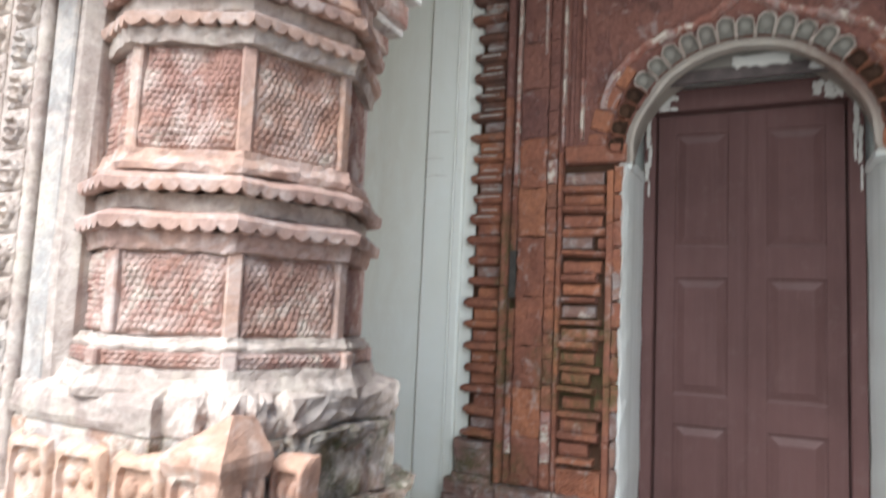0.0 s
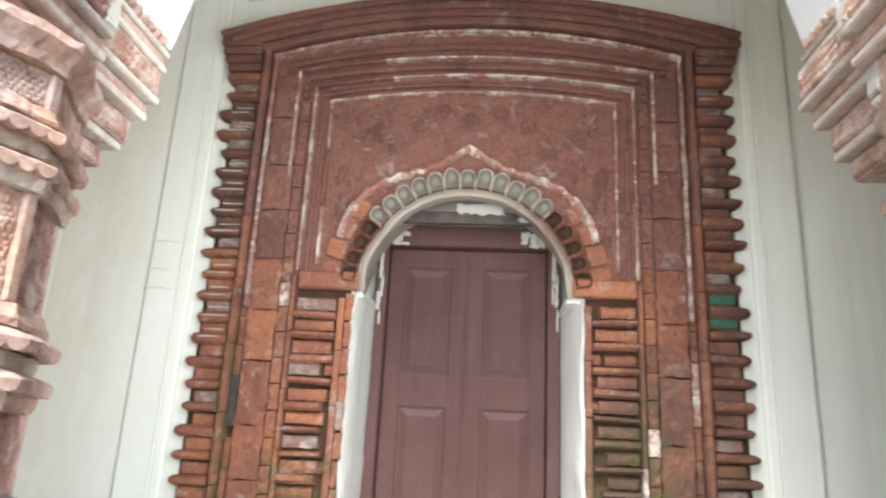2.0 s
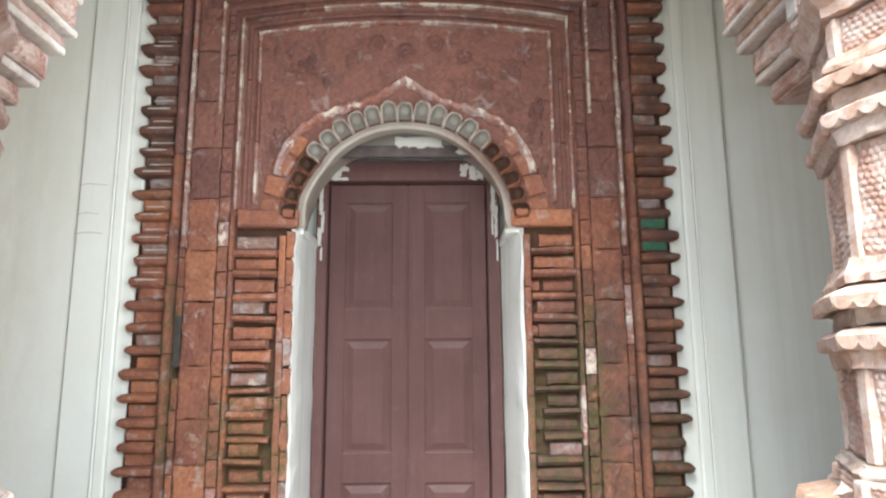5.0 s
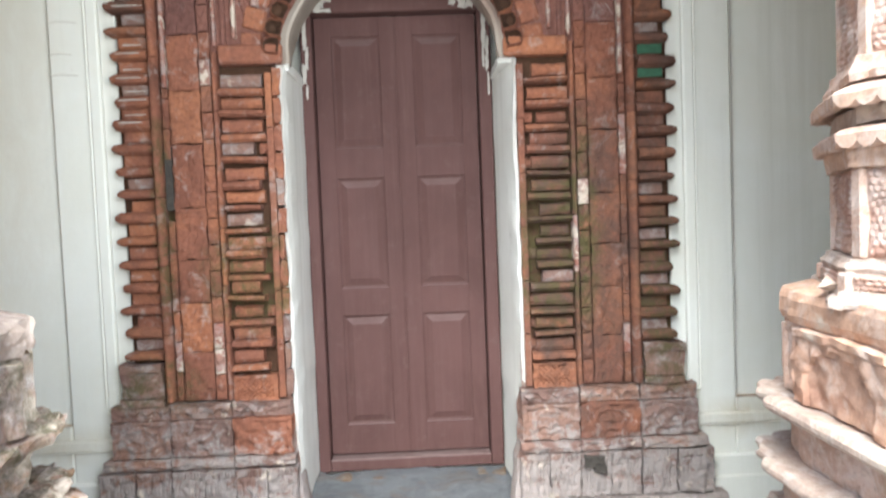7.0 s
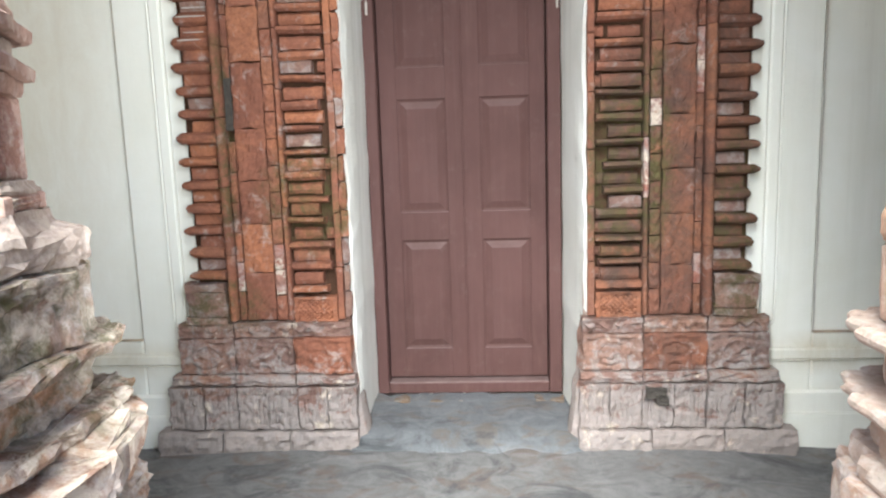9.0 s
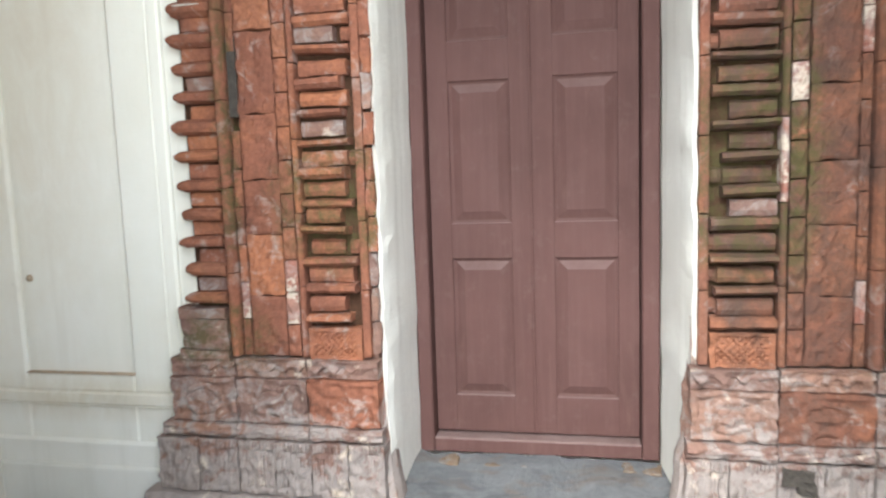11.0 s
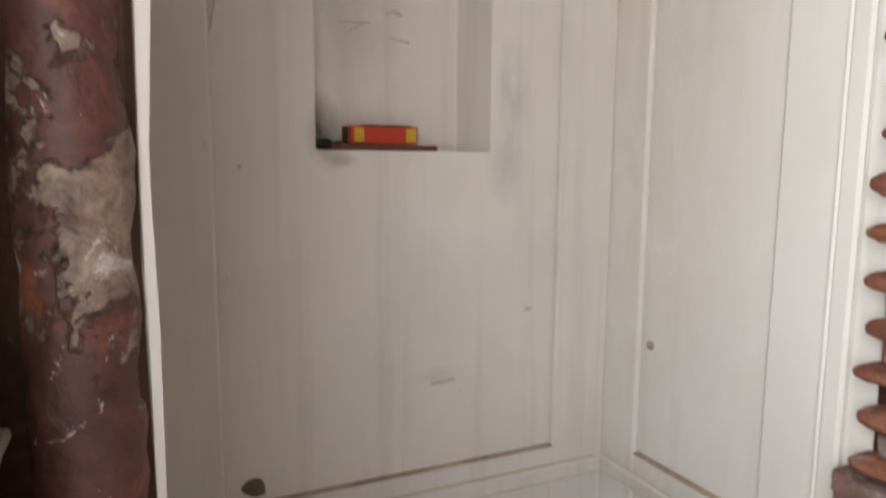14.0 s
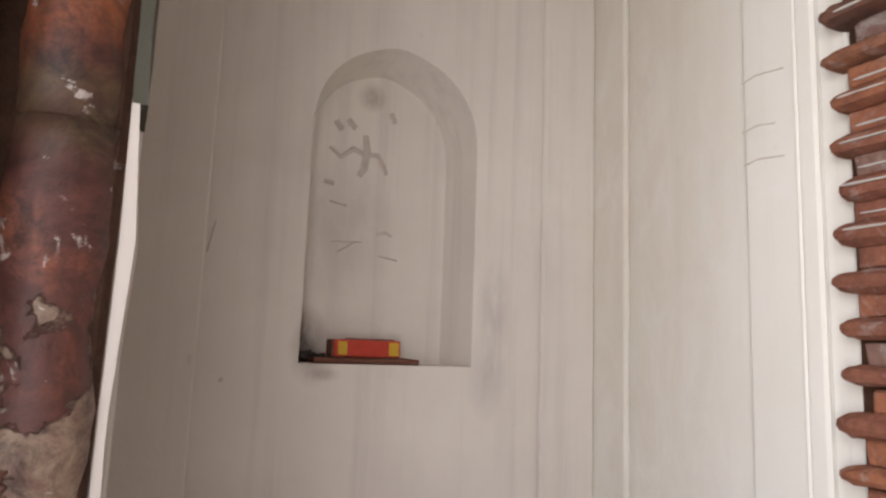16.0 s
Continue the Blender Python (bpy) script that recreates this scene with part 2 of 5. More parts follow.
M_PALE_LIGHT = terracotta("peach_lime_terracotta", (0.44, 0.28, 0.21), (0.56, 0.385, 0.30), (0.63, 0.42, 0.31), 0.45, 0.0, (), 0.5, 0.8, 0.0, 0.25, 0.14, (0.68, 0.60, 0.54))
M_PALE_SCALE = terracotta("peach_scale_terracotta", (0.36, 0.18, 0.13), (0.50, 0.28, 0.205), (0.58, 0.33, 0.23), 0.5, 0.0, (), 0.35, 0.9, 0.0, 0.4, 0.12, (0.62, 0.52, 0.46))
M_FILLET = terracotta("lime_white_fillet", (0.36, 0.22, 0.17), (0.50, 0.38, 0.32), (0.58, 0.45, 0.37), 0.7, 0.0, (), 0.75, 0.8, 0.0, 0.3, 0.1, (0.66, 0.60, 0.54))
M_MOSSY = plaster("moss_black_lime", (0.10, 0.10, 0.075), (0.045, 0.045, 0.03), 0.7, False, (((-1.07, 1.98, 2.1), (0.1, 0.03, 0.2), (0.45, 0.43, 0.38), 0.7),), bump=0.7)
M_BEAM = plaster("bright_limewash", (0.84, 0.84, 0.82), (0.76, 0.75, 0.72), 0.1)


def painted_wood():
    m, n, l, b = nodes_of("maroon_painted_wood")
    pos = n.new("ShaderNodeNewGeometry").outputs["Position"]
    grain = add_noise(n, l, stretched(n, l, pos, 45, 45, 2.2), 1.0, 6, 0.7, 0.3)
    cloud = add_noise(n, l, pos, 2.6, 4, 0.6)
    col = add_mix(n, l, add_ramp(n, l, cloud, 0.3, 0.7), (0.084, 0.041, 0.036), (0.112, 0.056, 0.050))
    col = add_mix(n, l, add_ramp(n, l, grain, 0.45, 0.8, 0, 0.4), col, (0.135, 0.078, 0.072))
    dust = add_noise(n, l, pos, 16, 8, 0.75)
    col = add_mix(n, l, add_ramp(n, l, dust, 0.56, 0.8, 0, 0.35), col, (0.17, 0.125, 0.115))
    scuff = add_noise(n, l, stretched(n, l, pos, 6, 6, 1.2), 2.0, 8, 0.75, 0.8)
    col = add_mix(n, l, add_ramp(n, l, scuff, 0.56, 0.72, 0, 0.45), col, (0.14, 0.082, 0.07))
    col = add_mix(n, l, add_ramp(n, l, scuff, 0.42, 0.28, 0, 0.4), col, (0.070, 0.031, 0.030))
    # up-facing bevels paled in the colour: lying dust plus the highlight they catch
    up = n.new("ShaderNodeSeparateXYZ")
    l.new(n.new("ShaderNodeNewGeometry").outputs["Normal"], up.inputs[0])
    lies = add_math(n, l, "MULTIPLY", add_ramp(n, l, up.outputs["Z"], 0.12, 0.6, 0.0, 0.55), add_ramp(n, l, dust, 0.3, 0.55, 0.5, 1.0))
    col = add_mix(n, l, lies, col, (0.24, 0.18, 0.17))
    l.new(col, b.inputs["Base Color"])
    b.inputs["Roughness"].default_value = 0.75
    b.inputs["Specular IOR Level"].default_value = 0.22
    add_bump(n, l, b, grain, 0.25, 0.003)
    return m


def cement(name, a, c, wet, red):
    """Trowelled cement: pale patched skim over a brown bed, dark damp blotches, fine grit."""
    m, n, l, b = nodes_of(name)
    pos = n.new("ShaderNodeNewGeometry").outputs["Position"]
    flat = stretched(n, l, pos, 1, 1.6, 1)
    big, mid = add_noise(n, l, flat, 2.6, 8, 0.68, 1.2), add_noise(n, l, flat, 7, 9, 0.72, 0.9)
    col = add_mix(n, l, add_ramp(n, l, mid, 0.35, 0.65), a, c)
    col = add_mix(n, l, add_ramp(n, l, add_noise(n, l, flat, 3.3, 8, 0.7, 1.4), 0.52, 0.60, 0, 0.8), col, red)
    col = add_mix(n, l, add_ramp(n, l, big, 0.54, 0.63, 0, 0.85), col, wet)
    grit = add_noise(n, l, pos, 45, 7, 0.8)
    col = add_mix(n, l, add_ramp(n, l, grit, 0.5, 0.75, 0, 0.45), col, tuple(q * 0.5 for q in a))
    l.new(col, b.inputs["Base Color"])
    l.new(add_ramp(n, l, mid, 0.4, 0.7, 0.8, 0.5), b.inputs["Roughness"])
    add_bump(n, l, b, add_math(n, l, "ADD", mid, add_noise(n, l, pos, 70, 5, 0.7)), 0.5, 0.008)
    return m


def plain(name, rgb, rough=0.7, var=0.25, scale=25):
    m, n, l, b = nodes_of(name)
    pos = n.new("ShaderNodeNewGeometry").outputs["Position"]
    f = add_noise(n, l, pos, scale, 6, 0.7)
    col = add_mix(n, l, add_ramp(n, l, f, 0.3, 0.7), tuple(c * (1 - var) for c in rgb), tuple(min(1, c * (1 + var)) for c in rgb))
    l.new(col, b.inputs["Base Color"])
    b.inputs["Roughness"].default_value = rough
    add_bump(n, l, b, f, 0.3, 0.004)
    return m


def peeling():
    """Maroon clay with burnt orange showing through, and sheets of cream lime that flake off it."""
    m, n, l, b = nodes_of("peeling_terracotta")
    pos = n.new("ShaderNodeNewGeometry").outputs["Position"]
    big, fine = add_noise(n, l, pos, 8, 7, 0.65, 0.7), add_noise(n, l, pos, 60, 6, 0.75)
    col = add_mix(n, l, add_ramp(n, l, big, 0.3, 0.7), (0.045, 0.018, 0.016), (0.22, 0.085, 0.064))
    warm = add_math(n, l, "ADD", add_math(n, l, "MULTIPLY", blob(n, l, pos, (-0.97, 1.92, 1.78), (0.25, 0.25, 0.18)), 0.5), big)
    col = add_mix(n, l, add_ramp(n, l, warm, 0.54, 0.76, 0.0, 0.85), col, (0.36, 0.115, 0.045))
    moss = add_math(n, l, "MULTIPLY", add_ramp(n, l, blob(n, l, pos, (-0.97, 1.93, 1.60), (0.12, 0.12, 0.07)), 0.0, 0.5), add_ramp(n, l, big, 0.4, 0.6))
    col = add_mix(n, l, moss, col, (0.13, 0.115, 0.05))
    sheet = add_noise(n, l, pos, 6.5, 11, 0.68, 0.35)
    near = add_math(n, l, "MULTIPLY", blob(n, l, pos, (-0.98, 1.92, 1.25), (0.3, 0.3, 0.24)), 0.17)
    lime = add_ramp(n, l, add_math(n, l, "ADD", sheet, near), 0.600, 0.625)
    soil = add_mix(n, l, add_ramp(n, l, add_noise(n, l, pos, 26, 8, 0.75, 0.6), 0.38, 0.66), (0.22, 0.13, 0.095), (0.44, 0.34, 0.24))
    col = add_mix(n, l, lime, col, soil)
    white = add_noise(n, l, pos, 21, 9, 0.7, 0.5)
    col = add_mix(n, l, add_ramp(n, l, white, 0.605, 0.63), col, (0.60, 0.54, 0.48))
    col = add_mix(n, l, add_ramp(n, l, fine, 0.46, 0.68, 0.0, 0.65), col, (0.045, 0.027, 0.022))
    soot = add_noise(n, l, pos, 17, 8, 0.72, 0.8)
    col = add_mix(n, l, add_ramp(n, l, soot, 0.54, 0.66, 0.0, 0.75), col, (0.03, 0.018, 0.016))
    l.new(col, b.inputs["Base Color"])
    b.inputs["Roughness"].default_value = 0.5
    add_bump(n, l, b, add_math(n, l, "ADD", add_math(n, l, "MULTIPLY", lime, 0.8), add_math(n, l, "ADD", big, add_math(n, l, "MULTIPLY", fine, 0.3))), 0.8, 0.006)
    return m


M_PEEL = peeling()
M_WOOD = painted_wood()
M_FLOOR = cement("cement_floor", (0.112, 0.108, 0.105), (0.175, 0.172, 0.170), (0.055, 0.056, 0.058), (0.125, 0.095, 0.078))
M_STEP = cement("grey_cement", (0.095, 0.099, 0.105), (0.155, 0.160, 0.168), (0.042, 0.044, 0.047), (0.120, 0.100, 0.085))
# unseen ground, colour raised so it bounces light up to the capitals
M_EARTH = plain("light_bounce_earth", (0.36, 0.30, 0.23), 0.95, 0.35, 3)
# board colour lowered for the shade deep under the arch
M_DARKWOOD = plain("weathered_shaded_board", (0.085, 0.062, 0.056), 0.8, 0.4, 18)
M_SOOT_SHADE = plain("soot_ash_and_shade", (0.05, 0.042, 0.035), 0.95, 0.4, 60)
M_RED = plain("red_card", (0.50, 0.045, 0.02), 0.5, 0.15, 40)
M_YELLOW = plain("yellow_card", (0.62, 0.38, 0.03), 0.5, 0.12, 40)
M_BROWN = plain("brown_card", (0.13, 0.045, 0.025), 0.7, 0.3, 50)
M_DUST = plain("brown_dust", (0.42, 0.33, 0.24), 0.95, 0.4, 9)
M_PALE_DUST = plain("pale_yellow_dust", (0.60, 0.53, 0.42), 0.95, 0.2, 9)
M_SMUDGE = plain("faint_mud_smudge", (0.66, 0.62, 0.55), 0.9, 0.15, 40)
M_SCRATCH = plain("grey_mud_marks", (0.56, 0.50, 0.44), 0.9, 0.15, 40)
M_MUD = plain("dried_mud", (0.17, 0.125, 0.075), 0.95, 0.35, 45)
M_EDGE_SHADE = plain("edge_shade_line", (0.56, 0.53, 0.48), 0.95, 0.3, 6)
M_GREEN = plain("green_paint", (0.035, 0.10, 0.055), 0.8, 0.3, 30)

# ---- building helpers ----
ORIGIN = {}


def thing(name, at, label, category, group="", kind=""):
    """An Empty at the base of a thing of several parts."""
    e = new(name)
    e.empty_display_size = 0.1
    e.location = at
    ORIGIN[e.name] = Vector(at)
    return tagged(e, label, category, group, kind)


def link(ob, parent, label):
    ob.parent = parent
    ORIGIN[ob.name] = ORIGIN[parent.name]
    return tagged(ob, label)


def mesh_of(bm, name, material, smooth=False):
    me = bpy.data.meshes.new(name)
    bmesh.ops.recalc_face_normals(bm, faces=bm.faces)
    bm.to_mesh(me)
    bm.free()
    if smooth:
        me.polygons.foreach_set("use_smooth", [True] * len(me.polygons))
    me.materials.append(material)
    return me


def part(name, bm, material, parent, label="", smooth=False):
    """Links a bmesh, drawn in the world's metres, as one mesh under a thing or a part."""
    bmesh.ops.translate(bm, verts=bm.verts, vec=-ORIGIN[parent.name])
    return link(new(name, mesh_of(bm, name, material, smooth)), parent, label)


def piece(name, me, parent, at, rot=None, size=None):
    """A repeat on shared mesh data at a place in the world."""
    ob = new(name, me)
    ob.location = Vector(at) - ORIGIN[parent.name]
    if rot:
        ob.rotation_euler = rot
    if size:
        ob.scale = size
    ob.parent = parent
    ORIGIN[ob.name] = ORIGIN[parent.name]
    return ob


def whole(name, bm, material, label, category="", kind="", smooth=False):
    """A thing or a piece of the setting that is one mesh."""
    ob = new(name, mesh_of(bm, name, material, smooth))
    ORIGIN[ob.name] = Vector((0, 0, 0))
    return tagged(ob, label, category, "", kind)


def box(bm, x0, x1, y0, y1, z0, z1, bevel=0.0, jit=0.0, rng=None):
    """A box with chamfered edges and, where asked, worn corners."""
    made = bmesh.ops.create_cube(bm, size=1.0)["verts"]
    for v in made:
        v.co = Vector(((x0 + x1) / 2 + v.co.x * (x1 - x0), (y0 + y1) / 2 + v.co.y * (y1 - y0), (z0 + z1) / 2 + v.co.z * (z1 - z0)))
    if bevel:
        es = list({e for v in made for e in v.link_edges})
        out = bmesh.ops.bevel(bm, geom=es, offset=bevel, segments=1, affect="EDGES", profile=0.5)
        made = out["verts"]
    if jit and rng:
        for v in made:
            v.co += Vector([rng.uniform(-jit, jit) for _ in range(3)])
    return made


def boxes(*rows, bevel=0.0):
    bm = bmesh.new()
    for r in rows:
        box(bm, *r, bevel=bevel)
    return bm


def loft(bm, rings, closed=True, caps=True):
    """Joins rings of points, each as long as the others, into a skin."""
    vs = [[bm.verts.new(p) for p in r] for r in rings]
    n = len(vs[0])
    for a, b in zip(vs, vs[1:]):
        for i in range(n if closed else n - 1):
            j = (i + 1) % n
            bm.faces.new((a[i], a[j], b[j], b[i]))
    if caps and closed:
        bm.faces.new(vs[0][::-1])
        bm.faces.new(vs[-1])
    return vs


def roughen(bm, amount, scale, seed=0.0, fine=0.0):
    for v in bm.verts:
        p = v.co * scale + Vector((seed, seed * 0.7, -seed))
        d = noise.noise_vector(p) * amount
        if fine:
            d += noise.noise_vector(v.co * scale * 5 + Vector((seed, 3, 1))) * fine
        v.co += d


def relief(w, h, nx, nz, depth, thick, name, material):
    """A tile that faces -y, its middle at the origin, with its carving as true relief: depth(u, v) in metres, u and v from 0 to 1."""
    bm = bmesh.new()
    g = [[bm.verts.new(((i / nx - 0.5) * w, -depth(i / nx, k / nz), (k / nz - 0.5) * h)) for i in range(nx + 1)] for k in range(nz + 1)]
    worn = min(0.006, 0.05 * min(w, h))
    for row in g:
        for v in row:
            v.co += noise.noise_vector(Vector((v.co.x * 30 + w * 91, h * 57, v.co.z * 30))) * worn
    for k in range(nz):
        for i in range(nx):
            bm.faces.new((g[k][i], g[k][i + 1], g[k + 1][i + 1], g[k + 1][i]))
    rim = g[0][:] + [g[k][nx] for k in range(1, nz + 1)] + g[nz][-2::-1] + [g[k][0] for k in range(nz - 1, 0, -1)]
    back = [bm.verts.new((v.co.x, thick, v.co.z)) for v in rim]
    for i in range(len(rim)):
        j = (i + 1) % len(rim)
        bm.faces.new((rim[i], back[i], back[j], rim[j]))
    return mesh_of(bm, name, material)


def edge(u, v, m=0.06):
    """1 inside a tile, falling to 0 at its rim."""
    return min(1.0, min(u, 1 - u, v, 1 - v) / m)


def scales(u, v, a=7, b=6, d=0.004):
    """Rows of overlapping scales."""
    k = math.floor(v * b)
    f = v * b - k
    c = (u * a + 0.5 * (k % 2)) % 1.0 - 0.5
    return d * max(0.0, 1 - (c * c * 4 + (f - 0.5) ** 2 * 3)) * edge(u, v, 0.04) + 0.002 * edge(u, v, 0.03)


def scroll(u, v, seed=0.0, d=0.006):
    """Winding leaf carving."""
    n1 = noise.noise(Vector((u * 4 + seed, v * 4, seed)))
    s = math.sin(9 * u + 5 * n1 + seed) * math.sin(8 * v - 5 * n1 + seed * 1.7)
    return (d * max(0.0, s) + 0.003 * noise.noise(Vector((u * 14, v * 14, seed)))) * edge(u, v, 0.1) + 0.003 * edge(u, v, 0.05)


def rosette(u, v, seed=0.0, d=0.008, petals=8):
    x, z = u - 0.5, v - 0.5
    r, a = math.hypot(x, z) * 2, math.atan2(z, x)
    q = max(0.0, 1 - abs(r - 0.62 - 0.08 * math.cos(petals * a)) * 6) + max(0.0, 1 - r * 3.5) * 1.3
    return (d * min(1.2, q) + 0.002 * noise.noise(Vector((u * 12, v * 12, seed)))) * edge(u, v, 0.08) + 0.003 * edge(u, v, 0.05)


def arcade(u, v, seed=0.0, d=0.008):
    """Upright flutes under little arches, half worn away."""
    c = (u * 4) % 1.0 - 0.5
    wear = max(0.0, 0.15 + 0.9 * noise.noise(Vector((u * 3 + seed, v * 3, seed))))
    return d * wear * (1 if abs(c) < 0.3 and 0.1 < v < 0.8 - c * c else 0) * edge(u, v, 0.08) + 0.004 * noise.noise(Vector((u * 7, v * 7, seed)))

# ---- the large structure ----
XC = -0.03            # middle of the doorway
WEST, EAST = -1.925, 1.90
NORTH = 3.258         # recessed panels of the doorway wall
SOUTH_IN, SOUTH_OUT = 1.958, 1.30
OPEN_H, SPRING, LEAF_Y = 0.455, 1.83, 3.59
ARCH_H, ARCH_RISE = 0.400, 0.410   # the arch is narrower than the jambs that carry it


def arch_xz(h, spring, rise, k, n, tip=0.0, square=1.0):
    """Point k of n on an arch of half width h, left to right; tip lifts the crown to a point."""
    a = math.pi * (1 - k / n)
    t = max(0.0, 1 - abs(math.cos(a)) * 3.2)
    c, q = math.cos(a), math.sin(a)
    return XC + h * math.copysign(abs(c) ** square, c), spring + rise * abs(q) ** square + tip * t * t


def grid_sheet(x0, x1, y0, y1, nx, ny, height):
    bm = bmesh.new()
    g = [[bm.verts.new((x0 + (x1 - x0) * i / nx, y0 + (y1 - y0) * j / ny, 0)) for i in range(nx + 1)] for j in range(ny + 1)]
    for row in g:
        for v in row:
            v.co.z = height(v.co.x, v.co.y)
    for j in range(ny):
        for i in range(nx):
            bm.faces.new((g[j][i], g[j][i + 1], g[j + 1][i + 1], g[j + 1][i]))
    return bm


def make_floor():
    def h(x, y):
        rise = 0.048 * math.exp(-((x - XC) / 1.25) ** 4) * min(1.0, max(0.0, (y - 2.55) / 0.55)) ** 1.5
        return rise + 0.006 * noise.noise(Vector((x * 2.2, y * 2.2, 0))) + 0.003 * noise.noise(Vector((x * 9, y * 9, 4))) - 0.004
    bm = grid_sheet(-4, 4, -1.6, 3.7, 160, 110, h)
    edges = [e for e in bm.edges if e.is_boundary]
    down = bmesh.ops.extrude_edge_only(bm, edges=edges)["geom"]
    for v in down:
        if isinstance(v, bmesh.types.BMVert):
            v.co.z = -0.55
    whole("floor", bm, M_FLOOR, "worn grey cement veranda floor with damp dark blotches", "floor", "structure", True)
    g = boxes((-600, 600, -600, 600, -0.75, -0.55))
    whole("ground", g, M_EARTH, "unseen pale brown earth around the temple plinth", "ground", "structure")


def make_north_wall():
    jo = OPEN_H + 0.05
    z_top = 3.9
    bm = boxes((WEST - 0.5, XC - jo, NORTH, 4.0, 0, z_top), (XC + jo, EAST + 0.5, NORTH, 4.0, 0, z_top), (XC - jo, XC + jo, NORTH, 4.0, 2.32, z_top),
               (XC - jo, XC + jo, 3.66, 4.0, 0, 2.32))
    wall = whole("wall_north", bm, M_WALL, "whitewashed plaster wall around the terracotta doorway", "wall", "structure")
    for s in (-1, 1):
        far = WEST if s < 0 else EAST
        inner = XC + s * 1.06
        p1, p2 = XC + s * 1.32, far - s * 0.155
        lo = lambda a, b: (min(a, b), max(a, b))
        rows = [(*lo(inner, p1), 3.236, NORTH, 0.02, 3.6), (*lo(p2, far), 3.236, NORTH, 0.02, 3.6), (*lo(p1, p2), 3.236, NORTH, 0.02, 0.46)]
        bm = bmesh.new()
        for r in rows:
            box(bm, *r, bevel=0.007)
        part("panel_border", bm, M_WALL, wall)
        bm = boxes((*lo(XC + s * 1.12, XC + s * 1.175), 3.222, 3.236, 0.50, 3.3), bevel=0.012)
        part("vertical_bead", bm, M_WALL, wall)
        bm = boxes((*lo(inner, far), 3.222, 3.236, 0.352, 0.405), bevel=0.010)
        part("plinth_moulding", bm, M_WALL, wall)
        a, b = lo(p1, p2)
        part("dust_line", boxes((a + 0.002, b - 0.002, 3.233, 3.2575, 0.4585, 0.4625), bevel=0.001), M_DUST, wall, "brown dust lying along the ledge")
        bm = boxes((*lo(inner, far), 3.214, 3.236, 0.0, 0.235), (*lo(inner, far), 3.205, 3.214, 0.0, 0.15), bevel=0.008)
        roughen(bm, 0.006, 6)
        part("plinth", bm, M_WALL, wall)
    return wall


def make_west_wall():
    """The end wall, with the arched niche cut through its skin."""
    ny0, ny1, nz0, spring = 2.354, 2.832, 1.325, 1.93
    yc, hw, rise = (ny0 + ny1) / 2, (ny1 - ny0) / 2, 0.255
    depth, N = 0.16, 44
    bm = bmesh.new()
    front, back = [], []
    for k in range(N + 1):
        a = math.pi * (1 - k / N)
        y = yc + hw * math.cos(a)
        z = spring + rise * math.sin(a) ** 0.9 + 0.008 * max(0, 1 - abs(math.cos(a)) * 3)
        front.append((y, z))
    hole = [(ny0, nz0)] + front + [(ny1, nz0)]
    y0, y1, zt = SOUTH_IN - 0.05, NORTH, 3.9
    # skin between the opening and the wall's rim
    def rim(p):
        y, z = p
        d = Vector((y - yc, z - 1.7))
        ks = []
        if d.x:
            ks.append(((y1 if d.x > 0 else y0) - yc) / d.x)
        if d.y:
            ks.append(((zt if d.y > 0 else 0.0) - 1.7) / d.y)
        q = min(k for k in ks if k > 0)
        return (yc + d.x * q, 1.7 + d.y * q)
    dense = []
    for a, b in zip(hole, hole[1:] + hole[:1]):
        m = max(1, int(math.dist(a, b) / 0.05))
        dense += [(a[0] + (b[0] - a[0]) * i / m, a[1] + (b[1] - a[1]) * i / m) for i in range(m)]
    corners = [(y0, 0.0), (y0, zt), (y1, zt), (y1, 0.0)]
    def ang(p):
        return math.atan2(p[1] - 1.7, p[0] - yc)
    # add hole points that face the wall's four corners, so that the rim keeps its corners
    for c in corners:
        best = min(range(len(dense)), key=lambda i: abs((ang(dense[i]) - ang(c) + math.pi) % (2 * math.pi) - math.pi))
        dense[best] = (*dense[best], c)
    inner = [bm.verts.new((WEST, p[0], p[1])) for p in dense]
    outer = [bm.verts.new((WEST, *(p[2] if len(p) > 2 else rim(p[:2])))) for p in dense]
    deep = [bm.verts.new((WEST - depth, yc + (p[0] - yc) * 0.9, nz0 + (p[1] - nz0) * 0.97)) for p in dense]
    n = len(dense)
    for i in range(n):
        j = (i + 1) % n
        bm.faces.new((inner[i], inner[j], outer[j], outer[i]))
        bm.faces.new((inner[j], inner[i], deep[i], deep[j]))
    bm.faces.new(deep)
    rear = [bm.verts.new((WEST - 0.45, v.co.y, v.co.z)) for v in outer]
    for i in range(n):
        j = (i + 1) % n
        bm.faces.new((outer[i], outer[j], rear[j], rear[i]))
    bm.faces.new(rear)
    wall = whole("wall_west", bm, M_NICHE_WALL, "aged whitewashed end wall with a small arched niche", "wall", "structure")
    x0, x1 = WEST, WEST + 0.016
    for nm, r in (("panel_border", (x0, x1, y0, 2.115, 0.02, 3.4)), ("panel_border", (x0, x1, 3.05, NORTH - 0.0222, 0.02, 3.4)), ("panel_border", (x0, x1, 2.115, 3.05, 0.02, 0.46))):
        part(nm, boxes(r, bevel=0.006), M_NICHE_WALL, wall)
    part("plinth_moulding", boxes((x1, x1 + 0.013, y0, NORTH - 0.03, 0.352, 0.405), bevel=0.009), M_NICHE_WALL, wall)
    bm = boxes((x1, x1 + 0.022, y0, NORTH - 0.03, 0.0, 0.235), (x1 + 0.022, x1 + 0.032, y0, NORTH - 0.03, 0, 0.15), bevel=0.008)
    roughen(bm, 0.006, 6)
